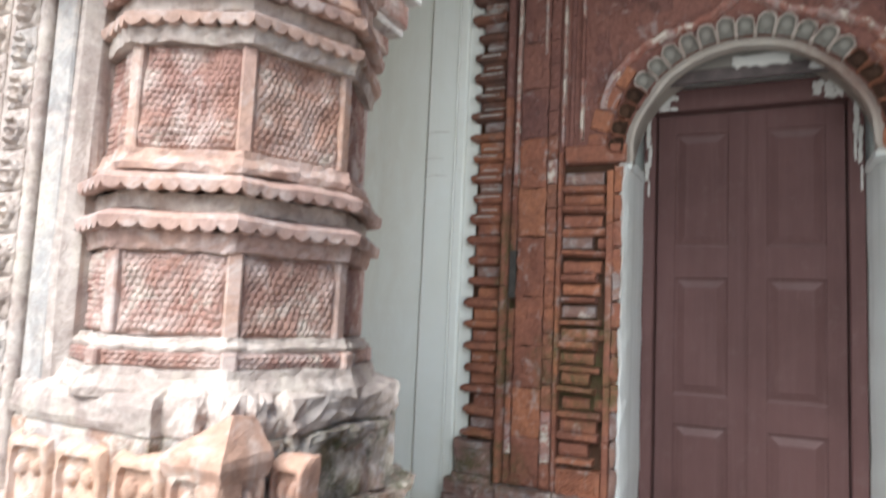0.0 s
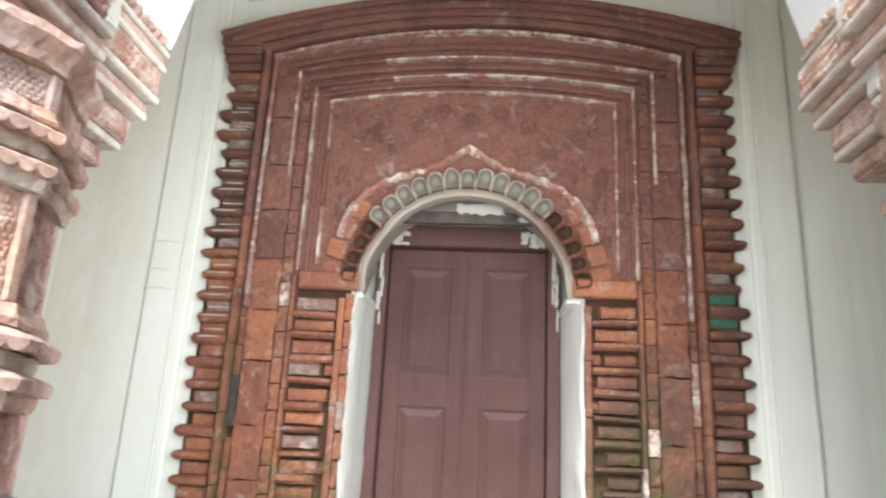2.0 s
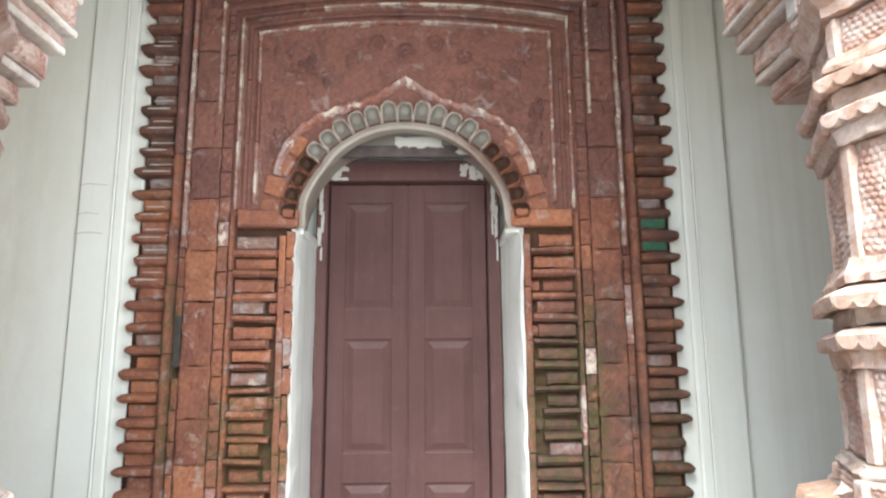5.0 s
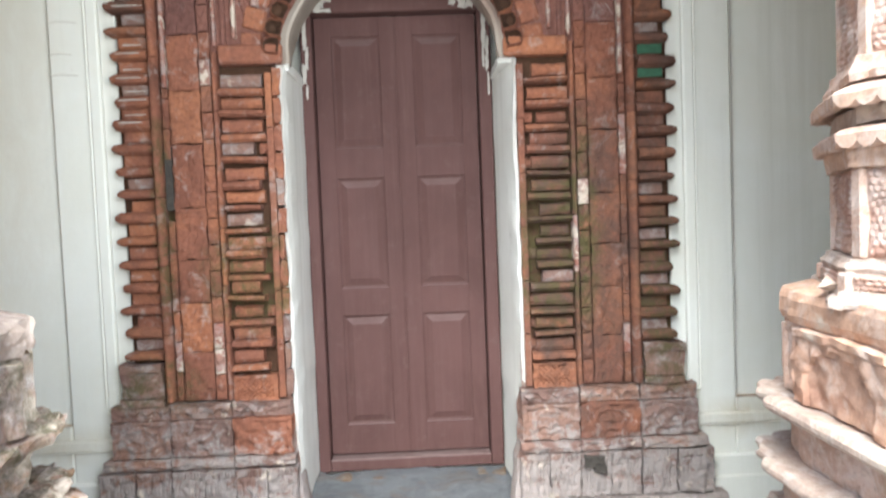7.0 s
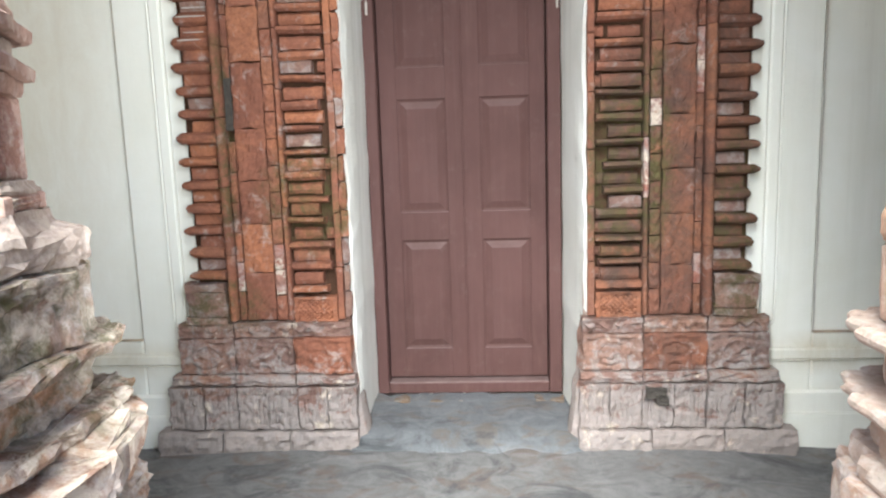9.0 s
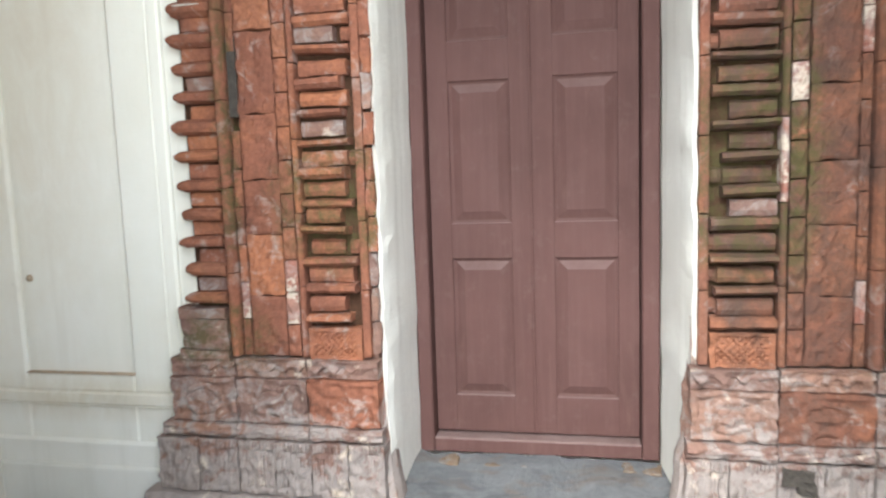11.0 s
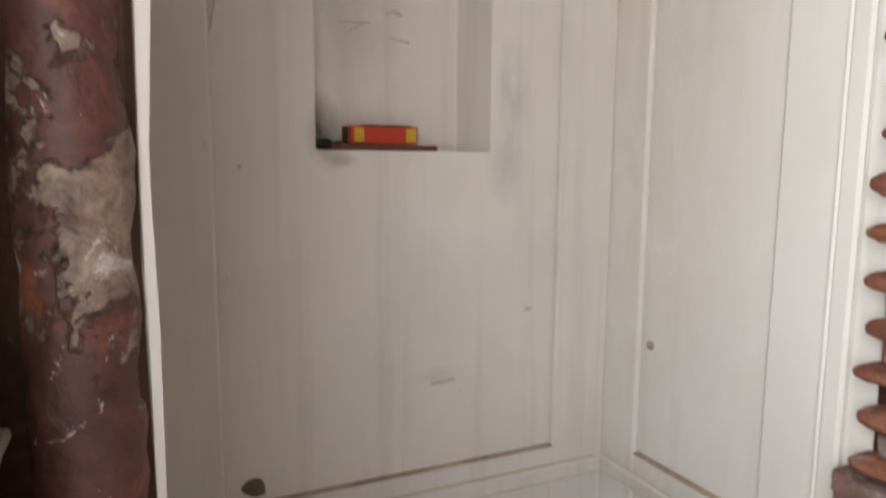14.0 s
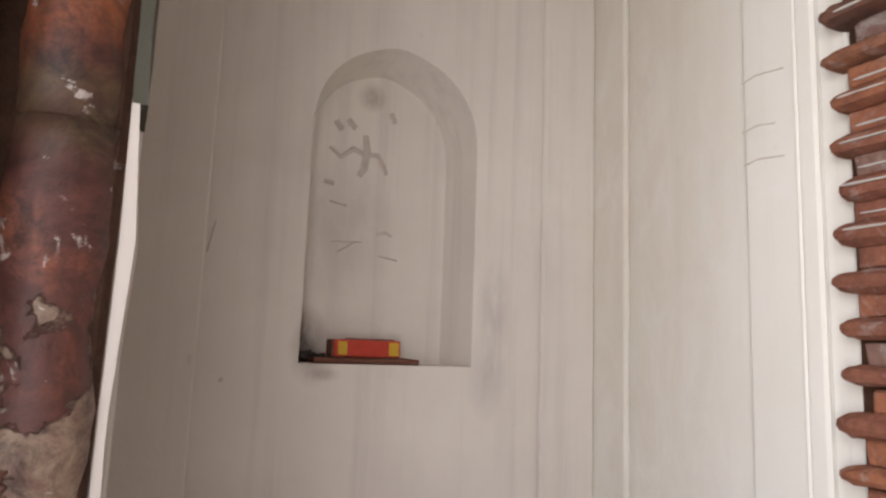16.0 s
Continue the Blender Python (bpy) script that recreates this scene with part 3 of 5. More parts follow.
    part("plinth", bm, M_NICHE_WALL, wall)
    # lines of dust on the ledges
    for r, mat in (((x0, x1 + 0.004, 2.115, 3.05, 0.459, 0.464), M_DUST), ((x1, x1 + 0.012, 2.0, 3.2, 0.404, 0.407), M_PALE_DUST)):
        part("dust_line", boxes(r, bevel=0.002), mat, wall, "brown dust lying along the ledge")
    return wall


def make_other_walls():
    bm = boxes((EAST, EAST + 0.45, SOUTH_IN - 0.05, NORTH, 0, 3.9))
    whole("wall_east", bm, M_WALL, "whitewashed end wall of the veranda", "wall", "structure")
    # the front wall: two piers and a spandrel over a pointed arch between the pillars
    px0, px1, mid = -1.0, 1.08, 0.037
    bm = bmesh.new()
    box(bm, -4.0, px0, SOUTH_OUT, SOUTH_IN, 0, 2.135)
    box(bm, px1, 4.0, SOUTH_OUT, SOUTH_IN, 0, 2.135)
    pts = []
    N = 24
    for k in range(N + 1):
        t = k / N * 2 - 1
        pts.append((mid + t * 0.722, 2.135 + 0.85 * (1 - abs(t) ** 2.4) ** 0.75))
    path = [(-4.0, 2.135)] + pts + [(4.0, 2.135)]
    lower_f = [bm.verts.new((x, SOUTH_OUT, z)) for x, z in path]
    lower_b = [bm.verts.new((x, SOUTH_IN, z)) for x, z in path]
    upper_f = [bm.verts.new((x, SOUTH_OUT, 4.6)) for x, z in path]
    upper_b = [bm.verts.new((x, SOUTH_IN, 4.6)) for x, z in path]
    for i in range(len(path) - 1):
        bm.faces.new((lower_f[i], lower_f[i + 1], upper_f[i + 1], upper_f[i]))
        bm.faces.new((lower_b[i], lower_b[i + 1], upper_b[i + 1], upper_b[i]))
        bm.faces.new((lower_f[i], lower_f[i + 1], lower_b[i + 1], lower_b[i]))
        bm.faces.new((upper_f[i], upper_f[i + 1], upper_b[i + 1], upper_b[i]))
    whole("wall_south", bm, M_BEAM, "white plastered front wall with one broad pointed arch", "wall", "structure")
    def vault(x, y):
        t = min(1.0, max(0.0, (y - SOUTH_IN) / (NORTH - SOUTH_IN)))
        return 3.26 - 0.10 * (x / 1.3) ** 2 + 0.34 * math.sin(math.pi * t) ** 0.8
    bm = grid_sheet(WEST - 0.1, EAST + 0.1, SOUTH_IN - 0.02, NORTH + 0.02, 40, 24, vault)
    top = bmesh.ops.extrude_face_region(bm, geom=list(bm.faces))["geom"]
    for v in top:
        if isinstance(v, bmesh.types.BMVert):
            v.co.z = 4.2
    whole("ceiling", bm, M_WALL, "low whitewashed vault over the veranda", "ceiling", "structure", True)
    bm = boxes((-4.2, 4.2, SOUTH_OUT - 0.12, 6.0, 4.6, 4.8), bevel=0.02)
    whole("roof", bm, M_BEAM, "flat plastered temple roof", "roof", "structure")
    bm = boxes((-4.0, 4.0, 5.6, 6.0, 0, 4.6), (-4.0, -3.6, SOUTH_IN, 5.6, 0, 4.6), (3.6, 4.0, SOUTH_IN, 5.6, 0, 4.6))
    whole("wall_outer", bm, M_BEAM, "plastered outer walls of the temple", "wall", "structure")


make_floor()
wall_north = make_north_wall()
wall_west = make_west_wall()
make_other_walls()

# ---- the door ----


def make_door():
    fx0, fx1, lx0, lx1 = XC - 0.412, XC + 0.408, XC - 0.362, XC + 0.352
    lz0, lz1 = 0.168, 2.118
    door = thing("door_1", (XC, LEAF_Y, 0.12), "closed double-leaf door of dusty maroon painted wood", "door", kind="structure")
    fr = bmesh.new()
    for r in ((fx0, lx0, 3.535, 3.64, 0.115, 2.118), (lx1, fx1, 3.535, 3.64, 0.115, 2.118), (fx0, fx1, 3.53, 3.64, 2.119, 2.215), (lx0, lx1, 3.54, 3.64, 0.115, lz0)):
        box(fr, *r, bevel=0.005)
    roughen(fr, 0.003, 5)
    part("door_frame", fr, M_WOOD, door, "maroon door frame with chipped edges")
    mid = (lx0 + lx1) / 2
    rows = ((0.31, 0.80), (0.925, 1.41), (1.545, 2.03))
    for s in (-1, 1):
        a, b = (lx0 + 0.003, mid - 0.002) if s < 0 else (mid + 0.002, lx1 - 0.003)
        st = 0.075
        p0, p1 = a + st, b - st + 0.005
        bm = bmesh.new()
        box(bm, a, p0, LEAF_Y, LEAF_Y + 0.04, lz0 + 0.008, lz1 - 0.003, bevel=0.003)
        box(bm, p1, b, LEAF_Y, LEAF_Y + 0.04, lz0 + 0.008, lz1 - 0.003, bevel=0.003)
        zs = [lz0 + 0.008] + [z for r in rows for z in r] + [lz1 - 0.003]
        for k in range(0, len(zs), 2):
            box(bm, p0 - 0.003, p1 + 0.003, LEAF_Y + 0.001, LEAF_Y + 0.04, zs[k], zs[k + 1], bevel=0.002)
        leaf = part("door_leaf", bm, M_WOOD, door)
        for z0, z1 in rows:
            bm = bmesh.new()
            ring = lambda i, y: [(p0 + i, y, z0 + i), (p1 - i, y, z0 + i), (p1 - i, y, z1 - i), (p0 + i, y, z1 - i)]
            loft(bm, [ring(-0.004, LEAF_Y + 0.032), ring(0.0, LEAF_Y + 0.012), ring(0.010, LEAF_Y + 0.014), ring(0.040, LEAF_Y + 0.003), ring(0.046, LEAF_Y + 0.003)])
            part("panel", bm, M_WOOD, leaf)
    part("meeting_bead", boxes((mid - 0.006, mid + 0.004, LEAF_Y - 0.006, LEAF_Y - 0.0005, lz0 + 0.01, lz1 - 0.01), bevel=0.002), M_WOOD, door)
    return door


make_door()


def make_reveal():
    """White reveal: jambs and arch in one skin, splayed towards the door, with a ragged inner lip."""
    N, J = 48, 70
    bm, arch_bm = bmesh.new(), bmesh.new()
    rows = ((0.035, 3.30), (0.014, 3.212), (-0.001, 3.200), (-0.008, 3.24), (-0.018, 3.31), (-0.030, 3.42), (-0.042, 3.52), (-0.043, 3.54), (0.04, 3.542))
    for s in (-1, 1):
        rings = [[(XC + s * (OPEN_H + d - (0.026 * min(1.0, max(0.0, (3.5 - y) / 0.25)) if s < 0 else 0.0)), y, SPRING * k / J) for k in range(J + 1)] for d, y in rows]
        vs = loft(bm, rings, closed=False)
        bm.faces.new([r[-1] for r in vs])
    rings = [[(x, y, z) for x, z in [arch_xz(ARCH_H + d, SPRING - 0.002, ARCH_RISE + d, k, N) for k in range(N + 1)]] for d, y in ((0.06, 3.25), (0.034, 3.200), (0.012, 3.188), (0.001, 3.190), (-0.001, 3.222), (0.003, 3.250), (0.050, 3.256), (0.056, 3.532), (0.08, 3.534))]
    loft(arch_bm, rings, closed=False)
    for v in [*bm.verts, *arch_bm.verts]:
        v.co.x += 0.005 * noise.noise(Vector((v.co.x * 9, v.co.y * 3, v.co.z * 9)))
        if v.co.y < 3.25:
            v.co.y += 0.012 * noise.noise(v.co * 13)
            v.co.x += 0.008 * noise.noise(v.co * 9 + Vector((3, 1, 0))) + 0.003 * noise.noise(v.co * 31)
    part("door_reveal", bm, M_JAMB, wall_north, "chipped white plaster reveal")
    for s in (-1, 1):
        imp = boxes((*sorted((XC + s * (ARCH_H + 0.004), XC + s * 0.452)), 3.222, 3.53, 1.812, 1.842))
        bmesh.ops.subdivide_edges(imp, edges=imp.edges, cuts=5, use_grid_fill=True)
        roughen(imp, 0.005, 22, s)
        part("impost", imp, M_JAMB, wall_north, "chipped white impost under the arch")
    part("arch_soffit", arch_bm, M_SOFFIT, wall_north, "plaster soffit of the arch, greyed for its shade")
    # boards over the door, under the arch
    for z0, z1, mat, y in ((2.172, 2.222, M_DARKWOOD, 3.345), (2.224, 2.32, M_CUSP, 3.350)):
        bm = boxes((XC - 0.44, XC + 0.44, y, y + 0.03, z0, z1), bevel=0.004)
        part("transom_board", bm, mat, wall_north, "weathered grey board over the door, darkened for shade")
    for x, y, z, w, h in ((0.05, 3.335, 2.236, 0.20, 0.042), (0.24, 3.338, 2.20, 0.05, 0.03), (-0.33, 3.524, 2.155, 0.05, 0.035), (-0.29, 3.524, 2.175, 0.03, 0.02), (-0.31, 3.524, 2.128, 0.08, 0.012), (0.25, 3.524, 2.165, 0.03, 0.05),
                          (0.29, 3.524, 2.155, 0.035, 0.06), (0.325, 3.524, 2.15, 0.03, 0.05), (-0.392, 3.528, 2.03, 0.016, 0.13), (-0.384, 3.528, 1.93, 0.012, 0.09), (-0.396, 3.528, 1.86, 0.014, 0.08), (-0.388, 3.528, 1.78, 0.008, 0.06),
                          (0.380, 3.528, 2.03, 0.018, 0.15), (0.392, 3.528, 1.93, 0.014, 0.14), (0.376, 3.528, 1.92, 0.008, 0.10), (0.396, 3.528, 1.80, 0.008, 0.10)):
        bm = boxes((XC + x - w / 2, XC + x + w / 2, y, y + 0.010, z - h / 2, z + h / 2))
        bmesh.ops.subdivide_edges(bm, edges=bm.edges, cuts=9, use_grid_fill=True)
        for v in bm.verts:
            d = noise.noise_vector(v.co * 75 + Vector((x * 9, 0, 0)))
            v.co.x += d.x * min(0.012, w * 0.45)
            v.co.z += d.z * min(0.014, h * 0.35)
        part("plaster_flake", bm, M_FLAKE, wall_north, "flaking pale plaster")


make_reveal()


def make_step():
    bm = bmesh.new()
    x0, x1 = XC - OPEN_H + 0.005, XC + OPEN_H - 0.005
    ys = [3.10, 3.13, 3.16, 3.20, 3.26, 3.36, 3.46, 3.54]
    zs = [0.040, 0.055, 0.070, 0.084, 0.094, 0.102, 0.110, 0.115]
    rings = []
    for y, z in zip(ys, zs):
        rings.append([(x0 + (x1 - x0) * i / 30 + 0.02 * noise.noise(Vector((y * 8, i, 2))), y + 0.03 * noise.noise(Vector((i * 0.35, y, 7))), z + 0.014 * noise.noise(Vector((i * 0.45, y * 7, 0)))) for i in range(31)])
    vs = loft(bm, rings, closed=False)
    lo = [bm.verts.new((v.co.x, v.co.y, -0.02)) for v in vs[0] + vs[-1][::-1]]
    for i in range(30):
        bm.faces.new((vs[0][i], vs[0][i + 1], lo[i + 1], lo[i]))
    step = whole("doorstep", bm, M_STEP, "rough grey cement doorstep sloping into the veranda floor", "doorstep", "structure", True)
    for x, w in ((-0.33, 0.035), (-0.13, 0.07), (0.10, 0.03), (0.32, 0.06)):
        b = bmesh.new()
        box(b, x - w, x + w, 3.45, 3.53, 0.085, 0.112, bevel=0.004)
        bmesh.ops.subdivide_edges(b, edges=b.edges, cuts=2, use_grid_fill=True)
        roughen(b, 0.010, 20, x, 0.004)
        part("step_brick", b, M_WORN_ORANGE, step, "worn orange brick showing through the cement")


make_step()

# ---- the terracotta doorway ----
DW = thing("terracotta_doorway", (XC, 3.25, 0), "carved red terracotta doorway surround with mossy brick teeth and a cusped arch", "doorway", kind="structure")


def both(h0, h1):
    return [(XC - h1, XC - h0, -1), (XC + h0, XC + h1, 1)]


def sweep(path, section, bm=None):
    """Carries a section (outward, forward) along a path in the wall's plane; outward lies to the path's left."""
    bm = bm or bmesh.new()
    rings = []
    for i, (x, z) in enumerate(path):
        a, b = path[max(0, i - 1)], path[min(len(path) - 1, i + 1)]
        d = Vector((b[0] - a[0], b[1] - a[1])).normalized()
        o = Vector((-d.y, d.x))
        p0 = Vector((path[i][0] - a[0], path[i][1] - a[1]))
        p1 = Vector((b[0] - path[i][0], b[1] - path[i][1]))
        k = 1.0
        if p0.length and p1.length:
            k = 1 / max(0.5, math.cos(p0.angle(p1) / 2))
        rings.append([(x + o.x * s * k, y, z + o.y * s * k) for s, y in section])
    loft(bm, rings)
    return bm


def curved_top(w, zc, crown, n=24):
    return [(XC - w + 2 * w * k / n, zc + (crown - zc) * (1 - (2 * k / n - 1) ** 2)) for k in range(n + 1)]


def make_doorway():
    rng = random.Random(11)
    # backing of brick behind the carved strips
    N = 130
    inner = [(XC - ARCH_H - 0.02, 1.832)] + [arch_xz(ARCH_H + 0.02, SPRING + 0.002, ARCH_RISE + 0.02, k, N) for k in range(N + 1)] + [(XC + ARCH_H + 0.02, 1.832)]
    def top(x):
        t = (x - XC) / 1.0
        return 3.02 - 0.13 * t * t
    bm = bmesh.new()
    outer = []
    for k, (x, z) in enumerate(inner):
        t = k / (len(inner) - 1)
        if t < 0.2:
            outer.append((XC - 0.9, 1.832 + (top(XC - 0.9) - 1.832) * (t / 0.2)))
        elif t > 0.8:
            outer.append((XC + 0.9, 1.832 + (top(XC + 0.9) - 1.832) * ((1 - t) / 0.2)))
        else:
            xx = XC - 0.9 + 1.8 * (t - 0.2) / 0.6
            outer.append((xx, top(xx)))
    rings = []
    M = 46
    for j in range(M + 1):
        q = j / M
        rings.append([(a[0] + (b[0] - a[0]) * q, 3.203 - 0.006 * noise.noise(Vector((a[0] + (b[0] - a[0]) * q, 0, a[1] + (b[1] - a[1]) * q)) * 16) - 0.005 * noise.noise(Vector((a[0] + (b[0] - a[0]) * q, 3, a[1] + (b[1] - a[1]) * q)) * 42), a[1] + (b[1] - a[1]) * q) for a, b in zip(inner, outer)])
    loft(bm, rings, closed=False)
    part("spandrel", bm, M_UPPER, DW, "dark red carved field over the arch")
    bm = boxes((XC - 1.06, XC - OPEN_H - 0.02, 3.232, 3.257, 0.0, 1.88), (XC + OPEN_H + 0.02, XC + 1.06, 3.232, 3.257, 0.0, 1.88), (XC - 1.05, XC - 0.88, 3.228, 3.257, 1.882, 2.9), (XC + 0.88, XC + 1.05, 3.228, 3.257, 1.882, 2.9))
    part("backing", bm, M_BACKING, DW, "weathered brick core, coloured dark as shade behind the bricks")

    # teeth: tapered half-round bricks at the outer edges, over sunk courses
    def tooth_mesh(seed):
        r = random.Random(seed)
        bm = bmesh.new()
        rings = []
        L = 0.155
        for t, s in ((0, 0.95), (0.05, 1.0), (0.55, 1.0 + r.uniform(-0.06, 0.06)), (0.78, 0.99), (0.89, 0.91), (0.96, 0.74), (0.99, 0.54), (1.0, 0.36)):
            hz, dy = 0.0215 * s, 0.058 * (0.55 + 0.45 * s)
            pts = [(t * L, 0.03, -hz), (t * L, -dy * 0.55, -hz), (t * L, -dy * 0.92, -hz * 0.5), (t * L, -dy, 0.1 * hz), (t * L, -dy * 0.9, hz * 0.65), (t * L, -dy * 0.5, hz), (t * L, 0.03, hz)]
            rings.append(pts)
        loft(bm, rings)
        for v in bm.verts:
            v.co += Vector([r.uniform(-0.0022, 0.0022) for _ in range(3)])
        return mesh_of(bm, "tooth_brick", M_DOORWAY)
    def course_mesh(seed):
        r = random.Random(seed)
        bm = bmesh.new()
        box(bm, 0, 0.106 + r.uniform(-0.012, 0.010), -0.018, 0.03, -0.0225, 0.0225, bevel=0.004, jit=0.003, rng=r)
        return mesh_of(bm, "course_brick", M_BASE if seed % 3 == 0 else M_DOORWAY)
    teeth, courses = [tooth_mesh(i) for i in range(7)], [course_mesh(20 + i) for i in range(6)]
    for s in (-1, 1):
        n_t = 24
        for k in range(n_t):
            z = 0.732 + 0.0885 * k
            x = XC + s * (0.929 + rng.uniform(-0.006, 0.003))
            rot = (0, 0, 0) if s > 0 else (math.pi, 0, math.pi)
            piece("tooth_brick", teeth[rng.randrange(7)], DW, (x, 3.222, z + rng.uniform(-0.003, 0.003)), (rot[0], rot[1] + rng.uniform(-0.02, 0.02), rot[2]), (1 + rng.uniform(-0.16, 0.04), 1 + rng.uniform(-0.15, 0.05), 1 + rng.uniform(-0.22, 0.12)))
            piece("course_brick", courses[rng.randrange(6)], DW, (x, 3.222, z + 0.0442), rot if s > 0 else (math.pi, 0, math.pi))
    # lines of lime that cling to the front of the upper teeth and courses
    def lime_line(seed):
        r = random.Random(seed)
        bm = bmesh.new()
        L = 0.085 + 0.03 * r.random()
        loft(bm, [[(t * L, -0.0025, -0.0022 * k), (t * L, 0.010, -0.003 * k), (t * L, 0.010, 0.003 * k), (t * L, -0.0025, 0.0022 * k)] for t, k in ((0, 0.5), (0.2, r.uniform(0.6, 1.3)), (0.5, r.uniform(0.5, 1.2)), (0.8, r.uniform(0.7, 1.2)), (1, 0.4))])
        return mesh_of(bm, "lime_line", M_FLAKE)
    limes = [lime_line(i) for i in range(5)]
    for k in range(10, 23):
        for s, chance in ((-1, 0.85), (1, 0.3)):
            if rng.random() < chance:
                x = XC + s * 0.935 if s > 0 else XC - 0.935 - 0.105
                z = 0.732 + 0.0885 * k
                piece("lime_line", limes[rng.randrange(5)], DW, (x, 3.168, z + rng.uniform(-0.004, 0.008)))
                if rng.random() < 0.7:
                    piece("lime_line", limes[rng.randrange(5)], DW, (x + 0.012, 3.203, z + 0.040 + rng.uniform(-0.006, 0.008)), None, (0.85, 1, 1))
    # black strip laid in to darken the gap of a lost tile like shade
    part("gap_shade_strip", boxes((XC - 0.886, XC - 0.858, 3.192, 3.199, 1.29, 1.53)), M_SOOT_SHADE, DW, "black strip for the shade in the gap of a lost tile")
    green = boxes((XC + 0.94, XC + 1.035, 3.195, 3.20, 1.735, 1.775), (XC + 0.94, XC + 1.035, 3.195, 3.20, 1.825, 1.862))
    part("paint_remnant", green, M_GREEN, DW, "remnant of green paint between the teeth")

    def strip(name, h0, h1, zs, front, mats, depth_fn=None, nx=6, gap=0.004, bulge=0.0, skip=()):
        """One upright row of tiles on both sides of the opening."""
        cache = {}
        for x0, x1, s in both(h0, h1):
            for i, (z0, z1) in enumerate(zip(zs, zs[1:])):
                if (s, i) in skip:
                    continue
                key = (round(z1 - z0, 3), i % 3)
                w, h = x1 - x0 - gap, z1 - z0 - gap
                mat = mats(0.5 * (z0 + z1))
                if name in ("border_tile", "fillet") and rng.random() < 0.12:
                    mat = M_WORN
                key += (mat.name,)
                if key not in cache:
                    sd = i * 1.7 + h0 * 9
                    if depth_fn:
                        f = lambda u, v, sd=sd, h=h, w=w: depth_fn(u, v, sd) + bulge * math.sin(math.pi * u) ** 0.7
                    else:
                        f = lambda u, v, sd=sd: bulge * math.sin(math.pi * min(1, max(0, u))) ** 0.7 + 0.0025 * noise.noise(Vector((u * 3, v * 9, sd))) + 0.002 * edge(u, v, 0.1)
                    cache[key] = relief(w, h, nx, max(3, int(nx * h / w * 0.8)) if h / w < 4 else 14, f, 0.04, name, mat)
                piece(name, cache[key], DW, ((x0 + x1) / 2, front + rng.uniform(-0.003, 0.003), (z0 + z1) / 2), (0, rng.uniform(-0.006, 0.006), 0))

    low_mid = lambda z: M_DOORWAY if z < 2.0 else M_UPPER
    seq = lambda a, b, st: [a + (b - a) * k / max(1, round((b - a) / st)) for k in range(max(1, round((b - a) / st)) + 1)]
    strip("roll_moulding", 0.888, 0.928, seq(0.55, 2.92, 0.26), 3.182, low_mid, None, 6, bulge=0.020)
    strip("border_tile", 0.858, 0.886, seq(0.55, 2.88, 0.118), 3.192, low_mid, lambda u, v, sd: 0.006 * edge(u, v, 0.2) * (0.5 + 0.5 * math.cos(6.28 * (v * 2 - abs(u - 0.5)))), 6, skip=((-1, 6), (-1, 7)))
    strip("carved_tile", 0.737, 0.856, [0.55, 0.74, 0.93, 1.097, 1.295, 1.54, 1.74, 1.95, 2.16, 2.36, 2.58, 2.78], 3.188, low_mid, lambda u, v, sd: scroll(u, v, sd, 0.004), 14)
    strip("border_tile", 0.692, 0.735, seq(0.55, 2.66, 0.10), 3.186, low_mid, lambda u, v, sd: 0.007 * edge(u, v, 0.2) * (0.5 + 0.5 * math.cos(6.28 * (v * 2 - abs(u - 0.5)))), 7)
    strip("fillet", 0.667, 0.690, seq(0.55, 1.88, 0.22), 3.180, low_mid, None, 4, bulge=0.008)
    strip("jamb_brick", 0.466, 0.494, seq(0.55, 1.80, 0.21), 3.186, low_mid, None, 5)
    for k in range(12):
        z0, z1 = 0.56 + k * 0.105, 0.56 + (k + 1) * 0.105 - rng.uniform(0.003, 0.012)
        bm = boxes((XC - 0.464, XC - 0.440 + rng.uniform(-0.006, 0.006), 3.188 + rng.uniform(0, 0.008), 3.235, z0, z1))
        bmesh.ops.subdivide_edges(bm, edges=bm.edges, cuts=3, use_grid_fill=True)
        roughen(bm, 0.008, 24, z0, 0.004)
        part("edge_brick", bm, M_BASE if k < 3 or k == 7 else M_DOORWAY, DW)
    # inner stack: thin worn ledges over sunk bricks
    def ledge_mesh(seed, w, h, d, mat=M_DOORWAY):
        r = random.Random(seed)
        bm = bmesh.new()
        rings = []
        for k in range(7):
            x = (k / 6 - 0.5) * w
            e = d * (1 - 0.25 * r.random())
            hz = h / 2 * (1 - 0.2 * r.random())
            rings.append([(x, 0.03, -hz), (x, -e * 0.6, -hz), (x, -e, -hz * 0.3), (x, -e * 0.9, hz * 0.6), (x, -e * 0.4, hz), (x, 0.03, hz)])
        loft(bm, rings)
        return mesh_of(bm, "ledge_brick", mat)
    ledges = [ledge_mesh(40 + i, 0.165, 0.030, 0.050) for i in range(8)]
    sunk = [ledge_mesh(60 + i, 0.155, 0.050, 0.020, M_BASE if i == 5 else M_DOORWAY) for i in range(8)]
    for x0, x1, s in both(0.496, 0.664):
        for k in range(13):
            z = 0.672 + 0.0885 * k + rng.uniform(-0.005, 0.005)
            if z > 1.785:
                break
            # ledge, whole or broken short at the side of the opening
            cut = rng.choice((0.0, 0.0, 0.0, 0.012, 0.03)) if k < 9 else 0.0
            a0, a1 = (x0, x1 - cut) if s < 0 else (x0 + cut, x1)
            w = a1 - a0
